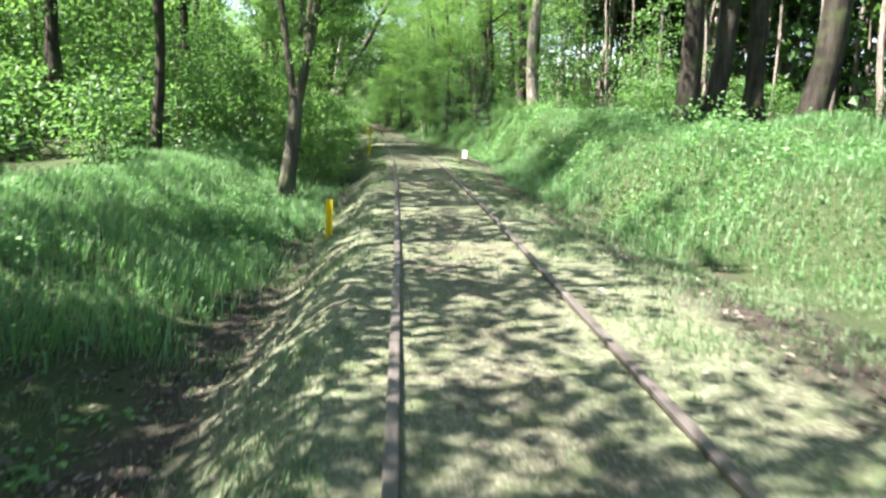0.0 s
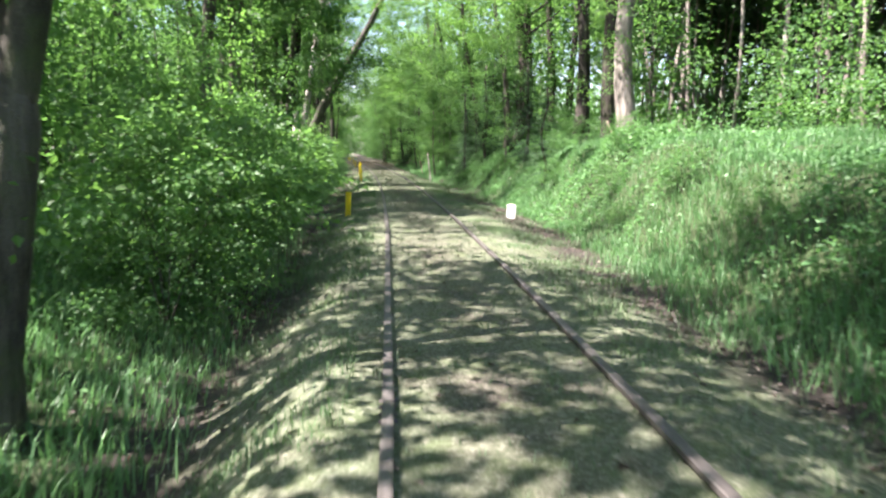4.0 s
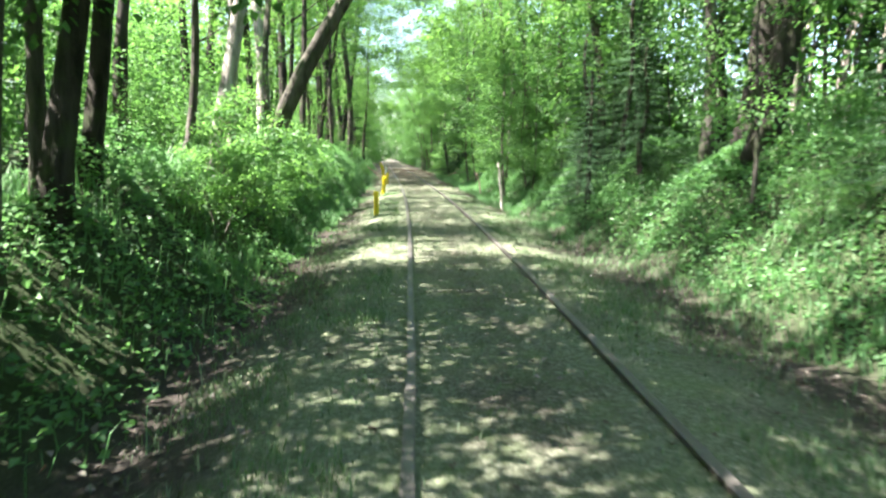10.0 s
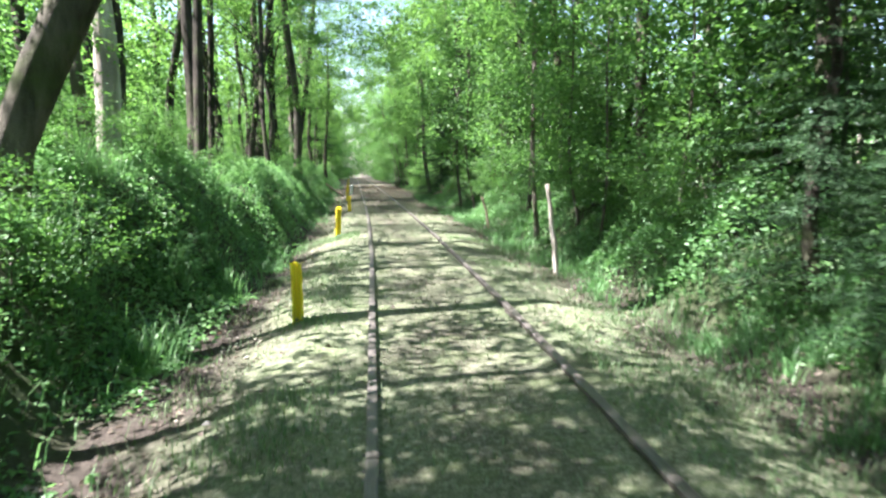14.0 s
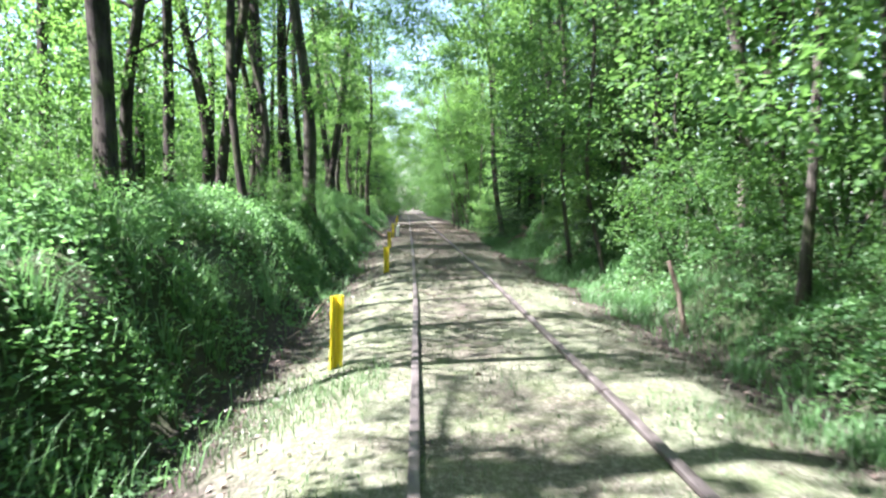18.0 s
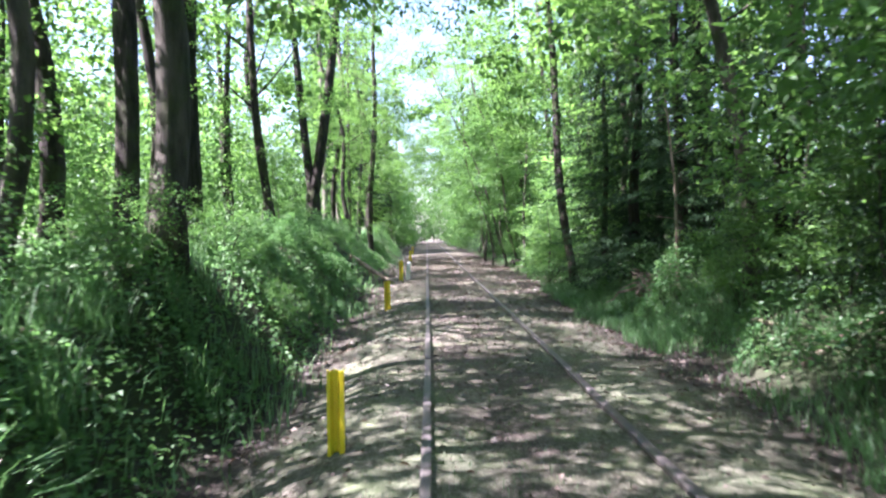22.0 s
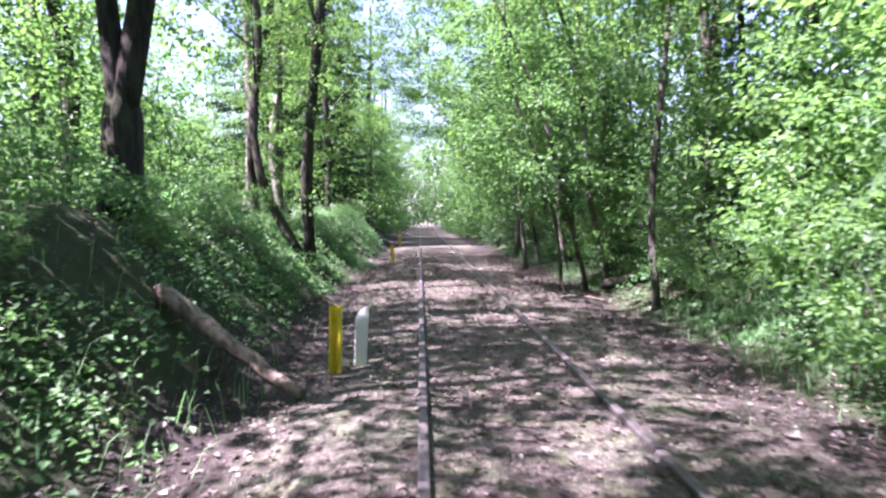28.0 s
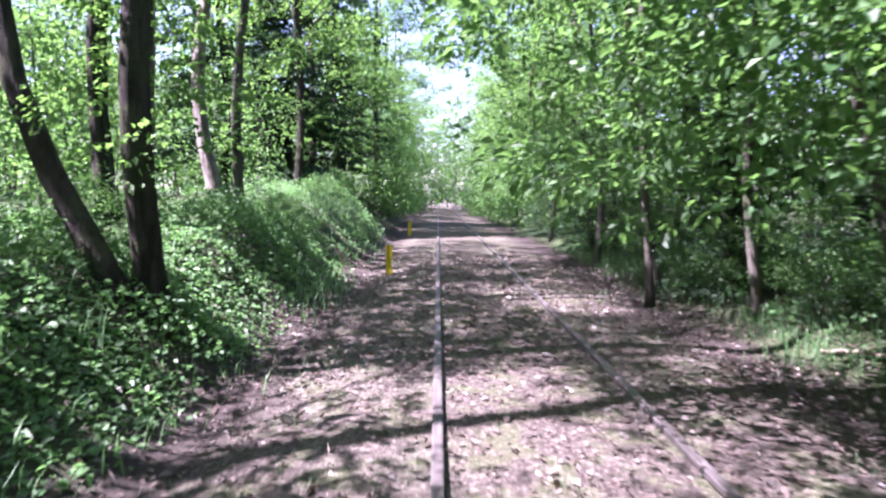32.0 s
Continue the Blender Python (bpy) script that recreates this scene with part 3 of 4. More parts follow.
def white_post():
    """A square concrete post with a slanted, chamfered head."""
    bm = bmesh.new()
    w = 0.066
    rings = [(w, -0.2, 0), (w, 0.42, 0), (w, 0.53, 0.0), (w * 0.72, 0.62, 0.018)]
    rows = []
    for a, z, off in rings:
        rows.append([bm.verts.new((sx * a + off, sy * a + off, z + (0.03 * sx if z > 0.5 else 0))) for sx, sy in ((-1, -1), (1, -1), (1, 1), (-1, 1))])
    for r0, r1 in zip(rows, rows[1:]):
        for k in range(4):
            bm.faces.new((r0[k], r0[(k + 1) % 4], r1[(k + 1) % 4], r1[k]))
    bm.faces.new(rows[-1]), bm.faces.new(rows[0][::-1])
    bmesh.ops.bevel(bm, geom=list(bm.edges), offset=0.012, segments=2, affect="EDGES")
    ob = part_bm("boundary_post", bm, M_WHITE)
    ob.matrix_world = beside(-1.44, 89.7, float(ground_z(-1.44, 89.7)), 0, 3, 12)
    tagged(ob, "white-painted square concrete post with a slanted head", "post")


white_post()


def distance_stone():
    """A squat white stone with a rounded head and an unreadable black mark."""
    bm = bmesh.new()
    w, d, h = 0.112, 0.075, 0.31
    prof = [(-w * 0.95, -0.2), (w * 0.95, -0.2), (w, h * 0.84), (w * 0.9, h * 0.95), (w * 0.6, h), (-w * 0.6, h), (-w * 0.9, h * 0.95), (-w, h * 0.84)]
    a = [bm.verts.new((x, -d, z)) for x, z in prof]
    b = [bm.verts.new((x, d, z)) for x, z in prof]
    bm.faces.new(a), bm.faces.new(b[::-1])
    for k in range(len(prof)):
        bm.faces.new((a[k], b[k], b[(k + 1) % len(prof)], a[(k + 1) % len(prof)]))
    bmesh.ops.bevel(bm, geom=list(bm.edges), offset=0.014, segments=2, affect="EDGES")
    ob = part_bm("distance_stone", bm, M_STONE)
    ob.matrix_world = beside(2.44, 30.7, float(ground_z(2.44, 30.7)) + 0.045, 0, 2, -8)
    tagged(ob, "white-painted squat distance stone with a faded black mark", "stone marker")
    for x, z, ww, hh in ((0.012, 0.20, 0.035, 0.026), (0.022, 0.13, 0.014, 0.05)):
        bm = bmesh.new()
        bmesh.ops.create_cube(bm, size=1, matrix=Matrix.Translation((x, -d - 0.002, z)) @ Matrix.Diagonal((ww, 0.005, hh, 1)))
        part_bm("painted_mark", bm, M_BLACK, ob, "faded black painted bar")


distance_stone()

# ---------------------------------------------------------------- trees


def place(top, x, y, turn=0.0, scale=1.0, sink=0.0):
    top.matrix_world = beside(x, y, float(ground_z(x, y)) - sink, 0, 0, turn) @ Matrix.Scale(scale, 4)
    return top


SEED = [100]


def tree(x, y, dia, height=15.0, lean=(0, 0), bark=M_BARK, fork=None, crown=None, crown_scale=1.0, label="tall broadleaf tree with dark ridged bark", name="tree", limbs=5, group="", lift=0.0, reach=0.0, dense=False):
    SEED[0] += 1
    g = np.random.default_rng(SEED[0])
    # farther left crowns are shrunk to let sun onto the bank
    if x < -9 and 33 < y < 85 and crown in CROWNS:
        crown_scale *= 0.75
    elif x < -3 and crown in CROWNS:      # left crowns are raised to shift their shade off the bank
        lift += 5.5 if 35 < y < 60 else 3.2 if 44 < y < 84 else 1.8 if 19 < y < 44 else 0
    top = tagged(place(new(name), x, y), label, "tree", group)
    me, arms = trunk_mesh(dia, height, lean, SEED[0], bark, fork, limbs=limbs, split=True)
    stem = part("trunk", me, top)
    for arm in arms:
        part("limb", arm, stem)
    if crown is not None:
        if crown in CROWNS and not reach and (abs(x) > 6.3 or y < 12):
            crown = CROWNS_FAR[CROWNS.index(crown)]
        c = part("crown", crown, top)
        s = crown_scale
        turn = g.uniform(0, 360)
        c.matrix_basis = pose(lean[0] * 0.6 + reach, lean[1] * 0.6, lift, 0, 0, turn) @ Matrix.Diagonal((s, s, g.uniform(0.95, 1.1) * s, 1))
        if crown in CROWNS and abs(x) < 9 and dia < 0.5 and SEED[0] % 3 and y > 12:      # leafy shoots low on the stem
            part("stem_foliage", SHOOTS[SEED[0] % 3], top).matrix_basis = pose(0, 0, 0, 0, math.degrees(math.atan2(lean[0], height)), turn)
        if dense:      # a second crown copy, added to thicken the shade it casts
            part("upper_crown", crown, top).matrix_basis = pose(lean[0] * 0.6 + reach, lean[1] * 0.6, lift + 0.5, 0, 0, turn + 140) @ Matrix.Scale(s * 0.95, 4)
    return top


DARK, GREY = "tall broadleaf tree with dark ridged bark", "slim grey-barked tree standing on the bank"
C = CROWNS
# left of the line
tree(-14.7, 36.7, 0.6, 16, (-1.8, 0), fork=(4, 1.5), crown=C[0])
tree(-13.6, 38.2, 0.5, 16, (-0.6, 0), crown=C[1])
tree(-9.8, 33.0, 0.45, 15, (-0.7, 0), crown=C[2])
tree(-15.5, 43.0, 0.5, 16, (0.4, 0), crown=C[3])
tree(-17.0, 33.0, 0.35, 15, (-2.5, 0), crown=C[1])
tree(-3.5, 17.6, 0.36, 12, (0.9, 0.5), M_BARK_SMOOTH, fork=(2.0, 1.3), crown=C[2], crown_scale=1.0, label="grey forked tree at the edge of the ditch", lift=-0.4)
tree(-3.7, 25.7, 0.27, 12, (-0.3, 0), M_BARK_SMOOTH, crown=C[3], crown_scale=0.55, label=GREY, lift=1.5)
tree(-4.1, 36.9, 0.26, 13, (0.3, 0), crown=C[0], crown_scale=0.8, lift=-2.6)
tree(-4.5, 38.5, 0.24, 13, (0.7, 0), crown=C[1], crown_scale=0.5, lift=3.0)
tree(-4.6, 45.5, 0.22, 12, (0.2, 0), M_BARK_BIRCH, crown=YOUNG[1], crown_scale=1.5, label="slim birch with pale bark", lift=3.0)
tree(-4.45, 48.4, 0.42, 13, (6.5, 1.5), M_BARK_SMOOTH, crown=C[2], crown_scale=0.8, label="thick smooth trunk leaning over the line", limbs=2)
tree(-5.8, 55.3, 0.44, 15, (0.4, 0.3), M_BARK_BIRCH, crown=C[3], label="thick birch with white peeling bark", lift=-2.4)
tree(-5.5, 49.1, 0.14, 9, (-0.1, 0), M_BARK_SMOOTH, crown=YOUNG[2], crown_scale=0.9, label=GREY, lift=3.5)
tree(-6.6, 66.0, 0.45, 16, (0.3, 0.5), crown=C[0], crown_scale=0.7, lift=2.0)
tree(-9.4, 74.3, 0.42, 16, (0.5, 0), crown=C[1])
tree(-11.8, 74.4, 0.35, 16, (-0.6, 0), crown=C[2])
tree(-3.71, 72.45, 0.36, 14, (-0.25, 0.5), M_BARK_SMOOTH, crown=C[3], crown_scale=0.9, label="straight grey tree on the crest of the bank", lift=0.4)
tree(-5.42, 78.35, 0.45, 16, (0.5, 0), crown=C[0], dense=True)
tree(-8.18, 78.1, 0.42, 16, (-0.4, 0), crown=C[1], crown_scale=0.75)
tree(-5.92, 76.4, 0.40, 16, (0.6, 0), crown=C[2], dense=True)
tree(-4.2, 67.3, 0.2, 12, (-0.5, 0), crown=YOUNG[0], crown_scale=1.2, label=GREY, lift=4.5)
tree(-5.64, 87.4, 0.30, 14, (-0.9, 0), crown=C[3], crown_scale=0.9)
tree(-5.2, 92.2, 0.62, 14, (0.8, 0.3), fork=(1.9, 1.3), crown=C[0], crown_scale=1.0, lift=1.0, label="stout forked oak with dark bark on the bank")
tree(-3.5, 99.4, 0.30, 13, (0.5, 0), crown=C[1], crown_scale=0.6, lift=2.0, label="one of two stems of a V-shaped tree on the bank")
tree(-3.62, 99.2, 0.24, 12, (-2.4, 0.5), crown=C[2], crown_scale=0.5, lift=3.0, label="slanting stem of a V-shaped tree on the bank")
tree(-7.0, 107.0, 0.40, 16, (0.1, 0), M_BARK_PINE, crown=C[3])
tree(-6.0, 109.5, 0.36, 16, (0.1, 0), M_BARK_PINE, crown=C[0])
tree(-5.7, 103.0, 0.3, 15, (0.6, 0), crown=C[1], lift=1.0)
for x, y, s in ((-6.6, 121.0, 0.9), (-9.0, 119.0, 1.0), (-6.2, 131.0, 1.0), (-9.5, 128.0, 1.1)):
    t = tree(x, y, 0.34 * s, 19 * s, (0, 0), M_BARK, crown=BIG_SPRUCE, crown_scale=s, label="tall dark spruce with hanging branches", name="spruce", limbs=0)
# those before y = 17 stand out of view, added to shade the start
for x, y, d in ((-11.0, 88.2, .4), (-10.6, 92.0, .4), (-10.5, 69.0, .4), (-8.3, 96.0, .35), (-7.4, 83.8, .22), (-7.9, 90.2, .25), (-11.0, 101.0, .4), (-12.5, 83.0, .45), (-7.6, 60.5, .35), (-10.0, 62.0, .4), (-9.0, 51.0, .4), (-12.0, 46.0, .45), (-7.5, 43.0, .3), (-8.5, 28.0, .3), (-11.5, 24.0, .4), (-7.2, 19.3, .28), (-10.5, 2.4, .4), (-10, -6, .45), (-7.8, 7.5, .35), (-11.5, 6.5, .4), (-5.5, -2.0, .35), (-8.7, 10.3, .4), (-12.5, -1.0, .4), (-10.5, 15.5, .4)):
    SEED[0] += 1
    # crown sizes set where the ground lies in sun and in shade
    size = 0.55 if y in (19.3, 24.0, 28.0, 96.0) else 0.6 if y in (83.8, 60.5, 43.0, 92.0) else 0.92 if (x > -12 and y < 9) or (x > -10 and (27 < y < 33 or 52 < y < 70 or 95 < y < 98)) else 1.2 if y < 17 else 1.0
    tree(x, y, d, 15 + (SEED[0] % 3), ((SEED[0] % 5 - 2) * 0.3, 0), crown=C[SEED[0] % 4], crown_scale=size, label=DARK, lift=3.0 if y == 19.3 else 0)
# three unseen trees, added to shade the line at the start
for x, y, k in ((-6.4, 1.2, 2), (-6.1, 4.9, 0)):
    tree(x, y, 0.24, 13, (0.3, 0), crown=C[k], crown_scale=0.68, label=DARK, lift=0.3)
tree(-6.8, -0.4, 0.3, 16, (0.4, 0), crown=C[1], crown_scale=0.8, label=DARK, lift=4.5)
# tall trees added to keep the left understorey in shade
for x, y, k in ((-12.2, 20.6, 2), (-12.6, 25.2, 0)):
    tree(x, y, 0.4, 17, (0.2, 0), crown=C[k], crown_scale=0.8, label=DARK, lift=2.5)
# trees added for the thick shade they throw on the track
for x, y, k in ((-6.9, 70.2, 1), (-7.3, 80.6, 3)):
    tree(x, y, 0.28, 15, (0.4, 0), crown=C[k], crown_scale=1.0, label=DARK, reach=0.8, dense=True)
# right of the line
# where set, reach moves an unseen crown off its trunk to shade the bank
tree(5.45, 30.7, 0.48, 16, (-0.5, 0.4), M_BARK_PINE, crown=C[0], crown_scale=0.7, label="sunlit reddish trunk of a stout tree on the bank", lift=4.5, reach=-5.2)
tree(6.4, 17.4, 0.50, 15, (-0.4, 0), crown=C[1], label="one of a pair of dark oaks on the bank", lift=-0.2, reach=-5.6)
tree(7.2, 17.9, 0.52, 15, (0.5, 0), crown=C[2], label="one of a pair of dark oaks on the bank", lift=1)
tree(8.4, 18.0, 0.5, 16, (-0.3, 0), crown=C[3], lift=1)
tree(8.3, 15.4, 0.62, 16, (0.4, 0), crown=C[0], crown_scale=0.72, label="stout dark oak on the grassy bank", lift=4, reach=-7.4)
tree(6.42, 35.5, 0.45, 16, (0.1, 0), crown=C[1], crown_scale=0.85, lift=3.2, reach=-6.4)
tree(6.27, 38.0, 0.48, 16, (0.1, 0), crown=C[2], lift=2.5, crown_scale=0.8)
tree(4.7, 41.5, 0.40, 14, (-0.2, 0), crown=C[3], crown_scale=0.8, lift=-0.5)
tree(5.3, 43.1, 0.55, 15, (0.3, 0), crown=C[0], crown_scale=0.9, lift=0)
tree(4.34, 75.9, 0.24, 13, (-1.6, 0.5), M_BARK_SMOOTH, crown=C[1], crown_scale=0.8, label="thin tree leaning towards the line")
tree(3.44, 84.7, 0.24, 13, (-0.9, 0.5), crown=C[2], crown_scale=0.75, label="slim dark tree at the foot of the bank")
tree(5.6, 81.5, 0.45, 15, (-0.4, 0), crown=C[3], crown_scale=0.9)
for x, y, d, ln in ((3.1, 98.3, .11, -4.0), (3.45, 94.6, .13, 0.3), (2.35, 97.6, .075, -2.2), (3.6, 98.0, .15, -2.5), (2.5, 103.7, .13, -0.8), (3.3, 105.9, .15, -1.5), (3.4, 102.1, .13, -0.9),
                    (5.4, 91.5, .13, 0.3), (3.2, 70.5, .12, -0.3), (3.35, 68.0, .10, -0.5), (3.7, 61.0, .12, 0.2), (3.1, 57.5, .11, -0.5), (4.4, 67.5, .18, -1.2),
                    (2.95, 109.5, .14, -0.8), (3.6, 113.0, .15, -1.1), (3.2, 118.0, .15, -1.0)):
    SEED[0] += 1
    tree(x, y, d, 9.5, (ln * 0.8, 0.2), M_BARK_SMOOTH, crown=YOUNG[SEED[0] % 5], crown_scale=1.15, label="slender leaning young tree beside the track", limbs=3, lift=0.6)
for x, y, d in ((7.5, 48.0, .4), (6.8, 55.0, .35), (9.0, 61.0, .4), (6.5, 66.5, .35), (8.0, 72.0, .4), (7.0, 92.0, .35), (8.8, 86.5, .4), (6.4, 99.0, .3), (8.5, 106.0, .4), (7.0, 113.0, .35), (10.0, 52.0, .4), (9.5, 97.0, .4), (7.2, 3.0, .5), (9.0, 9.0, .45), (7.0, -6.0, .5), (7.5, 121, .4)):
    SEED[0] += 1
    tree(x, y, d, 15, ((SEED[0] % 5 - 2) * 0.25, 0), crown=C[SEED[0] % 4], label=DARK)
# trees whose crowns meet over the line
for x, y, k, ln, lift in ((4.7, 43.5, 2, -3.6, -0.3), (4.4, 49.5, 3, -4.0, -0.4), (4.6, 55.0, 0, -3.6, -0.2), (-4.8, 58.5, 1, 0.3, 2.6), (4.7, 61.0, 1, -6.0, -0.1), (-5.2, 68.5, 3, 5.5, 0.3), (4.8, 65.0, 0, -4.0, 0.9),
                          (4.5, 69.5, 2, -2.4, 0.0), (5.6, 86.5, 3, -1.0, 0.8), (5.0, 96.5, 0, -2.5, 0.2), (4.4, 101.0, 1, -1.2, -0.2), (4.6, 108.0, 2, -3.4, -0.4), (5.9, 94.0, 1, -1.5, 0.8), (4.4, 104.5, 3, -3.6, -0.2), (4.6, 112.0, 0, -3.8, -0.4), (4.5, 119.0, 1, -4.4, -0.8), (4.5, 126.0, 2, -4.8, -1.2), (-5.0, 113.5, 1, 0.3, 0.3), (4.5, 115.5, 3, -0.6, -0.6)):
    tree(x, y, 0.24, 14, (ln * 0.3, 0), M_BARK if k % 2 else M_BARK_SMOOTH, crown=C[k], crown_scale=0.9, label="broadleaf tree with its crown reaching over the line", lift=lift, reach=ln * 0.42)
# those lifted above 2 m are added to shade the track
for x, y, k, sc, lift in ((-3.9, 35.5, 1, 1.25, 1.2), (-4.9, 33.2, 0, 1.0, 2.8), (-4.4, 37.3, 0, 1.1, 1.4), (-5.2, 44.2, 1, 0.85, 2.6), (-5.9, 38.3, 0, 1.0, 4.4), (-4.8, 31.0, 1, 1.0, 2.8), (-5.2, 29.2, 0, 0.9, 2.8)):
    tree(x, y, 0.18, 6.6 * sc + max(lift, 0), (0.5, 0), M_BARK_SMOOTH, crown=HANGING[k], crown_scale=sc, label="slim tree with dark leaves hanging over the bank", lift=lift)
# spruces close to the line
SPRUCES_NEAR = ((3.3, 46.4, 0.34, 0), (4.4, 47.2, 0.46, 1), (3.6, 48.1, 0.44, 0), (5.0, 48.4, 0.5, 1), (4.5, 50.4, 0.45, 1), (5.4, 44.6, 0.55, 1), (4.1, 45.2, 0.3, 0), (4.2, 37.3, 0.35, 0), (3.9, 33.5, 0.3, 1), (4.5, 79.6, 0.9, 0), (4.2, 81.3, 0.95, 1), (5.4, 77.2, 0.85, 1), (5.2, 82.9, 0.9, 0), (4.0, 83.4, 0.6, 1))
# the last seven are added as dark mass for the understorey's shade
SPRUCES_PAST = ((6.2, 78.0, 1.0, 1), (5.0, 68.4, 0.8, 0), (4.9, 72.6, 0.75, 0), (6.0, 75.2, 0.95, 0), (5.4, 58.5, 0.7, 1), (5.0, 88.6, 0.8, 0), (5.6, 72.8, 0.7, 1), (5.4, 103.5, 0.7, 0), (5.2, 95.5, .7, 1), (4.2, 100.6, .5, 0), (3.9, 104.2, .55, 1), (4.3, 108.0, .6, 0), (4.0, 112.0, .6, 1), (4.2, 116.0, .6, 0), (3.8, 120.5, .6, 1))
for x, y, s, k in SPRUCES_NEAR + SPRUCES_PAST:
    tree(x, y, 0.22 * s + 0.05, 9.5 * s, (0, 0), M_BARK, crown=SPRUCES[k], crown_scale=s, label="dark young spruce with branches down to the ground", name="spruce", limbs=0)
# pine plantation behind the bank
g = np.random.default_rng(31)
for i in range(210):
    x, y = g.uniform(10.0, 36), g.uniform(16, 74)
    if x < 13 and (i % 2 or y < 34):
        continue
    SEED[0] += 1
    tree(x, y, g.uniform(0.15, 0.26), 17, (g.normal(0, 0.25), 0), M_BARK_PINE, crown=PINES[i % 2], label="slim pine with pale reddish bark in a plantation", name="pine", limbs=0, group="pine plantation")

for i, y in enumerate(np.arange(8, 92, 2.6)):      # spruces added as a dark backdrop for the shade behind the pines
    s = g.uniform(0.75, 1.0)
    tree(38 + g.uniform(-2.5, 2.5), y, 0.3 * s, 19 * s, (0, 0), M_BARK, crown=BIG_SPRUCE, crown_scale=s, label="tall dark spruce with hanging branches", name="spruce", limbs=0, lift=-1.6)

# young trees and shrubs of the understorey


def young_tree(x, y, s, k, crown=None):
    SEED[0] += 1
    g = np.random.default_rng(SEED[0])
    top = tagged(place(new("young_tree"), x, y), "young broadleaf tree with layered bright green leaves", "tree", "understorey")
    part("trunk", trunk_mesh(0.06 * s + 0.02, 6.2 * s, (g.normal(0, 0.15), g.normal(0, 0.15)), SEED[0], M_BARK_SMOOTH, sides=7, limbs=6, flare=0.2, taper=0.8), top)
    part("crown", crown or YOUNG[k] if crown or abs(x) < 5.0 and 18 < y < 118 else YOUNG_FAR[k % 3], top).matrix_basis = pose(0, 0, 0, 0, 0, g.uniform(0, 360)) @ Matrix.Diagonal((s, s, s * g.uniform(0.85, 1.15), 1))


q_ = np.linspace(0, 1, 5)[:, None]
STEM = tubes("stem", [tube(np.array([0.6, 0.1, 1.3]) * q_ - np.array([0, 0, 0.08]) * (q_ == 0), 0.018 * (1.1 - q_[:, 0]), 5)], M_BARK_SMOOTH)


def shrub(x, y, s, k, label="leafy green shrub on the bank"):
    SEED[0] += 1
    g = np.random.default_rng(SEED[0])
    top = tagged(place(new("shrub"), x, y, g.uniform(0, 360)), label, "shrub", "shrubs")
    for a in g.uniform(0, 360, 4):
        part("stem", STEM, top).matrix_basis = pose(0, 0, 0, 0, 0, a) @ Matrix.Scale(s, 4)
    part("foliage", SHRUBS[k] if abs(x) < 5.5 and y < 112 else SHRUB_FAR[k % 2], top).matrix_basis = Matrix.Diagonal((s, s, s * g.uniform(0.85, 1.15), 1))


g = np.random.default_rng(17)
for y in np.arange(14, 62, 3.4):       # the light wood left of the start
    for x0, x1, s0, s1 in ((-13, -9, 0.5, 0.8), (-18, -13, 0.6, 1.1), (-26, -18, 1.0, 1.6)):
        if y > 24 or x1 < -10:
            young_tree(g.uniform(x0, x1), y + g.uniform(-1.5, 1.5), g.uniform(s0, s1), g.integers(5))
            shrub(g.uniform(x0, x1), y + g.uniform(-1.5, 1.5), g.uniform(0.8, 1.5), g.integers(4))
for x, y, s in ((-7.5, 16.5, .9), (-9.5, 14.5, 1.1), (-12, 16, 1.3), (-8.5, 19.5, 1.2), (-11, 19.5, 1.3), (-14.5, 18, 1.4), (-7.0, 22.0, 1.2), (-9.5, 23.5, 1.3), (-13, 23.5, 1.4), (-8.0, 26.5, 1.3), (-16, 25, 1.5), (-19, 21, 1.5), (-6.0, 28.5, 1.2), (9.8, 20.5, .5), (9.5, 28.5, .7), (12.5, 24.5, .8), (8.4, 34.5, .6)):
    shrub(x, y, s, 1)
for x, y, s in ((10.0, 30.0, .6), (8.5, 37.0, .8), (-7.0, 33.0, .8), (-10.0, 27.0, .9), (12.0, 33.5, .9)):
    young_tree(x, y, s, 0)
for y in np.arange(24, 75, 4.5):       # under the pines
    for x0, x1 in ((9.5, 12), (12, 16), (16, 26)):
        shrub(g.uniform(x0, x1), y + g.uniform(-1.5, 1.5), g.uniform(0.4, 0.8), g.integers(4))
        if x0 > 10 and g.uniform() < 0.25:
            young_tree(g.uniform(x0, x1), y + g.uniform(-1.5, 1.5), g.uniform(0.4, 0.8), g.integers(5))
for y in np.arange(124, 176, 4.0):     # the far end of the line
    for sgn in (-1, 1):
        SEED[0] += 1
        tree(sgn * g.uniform(4.2, 7.5), y, 0.3, 15, (0, 0), crown=C[SEED[0] % 4], label=DARK, lift=-1.5)
        young_tree(sgn * g.uniform(3.2, 4.6), y + 1.5, g.uniform(0.7, 1.1), g.integers(5))
        shrub(sgn * g.uniform(2.6, 3.6), y + 0.8, g.uniform(0.8, 1.3), g.integers(4))
for x, y, s in ((-1.5, 176, 1.6), (0.4, 178, 1.8), (2.2, 180, 1.6), (2.6, 140, 1.1), (1.9, 152, 1.2), (-2.4, 158, 1.1), (0.8, 166, 1.3), (-1.2, 168, 1.2)):
    young_tree(x, y, s, 1)
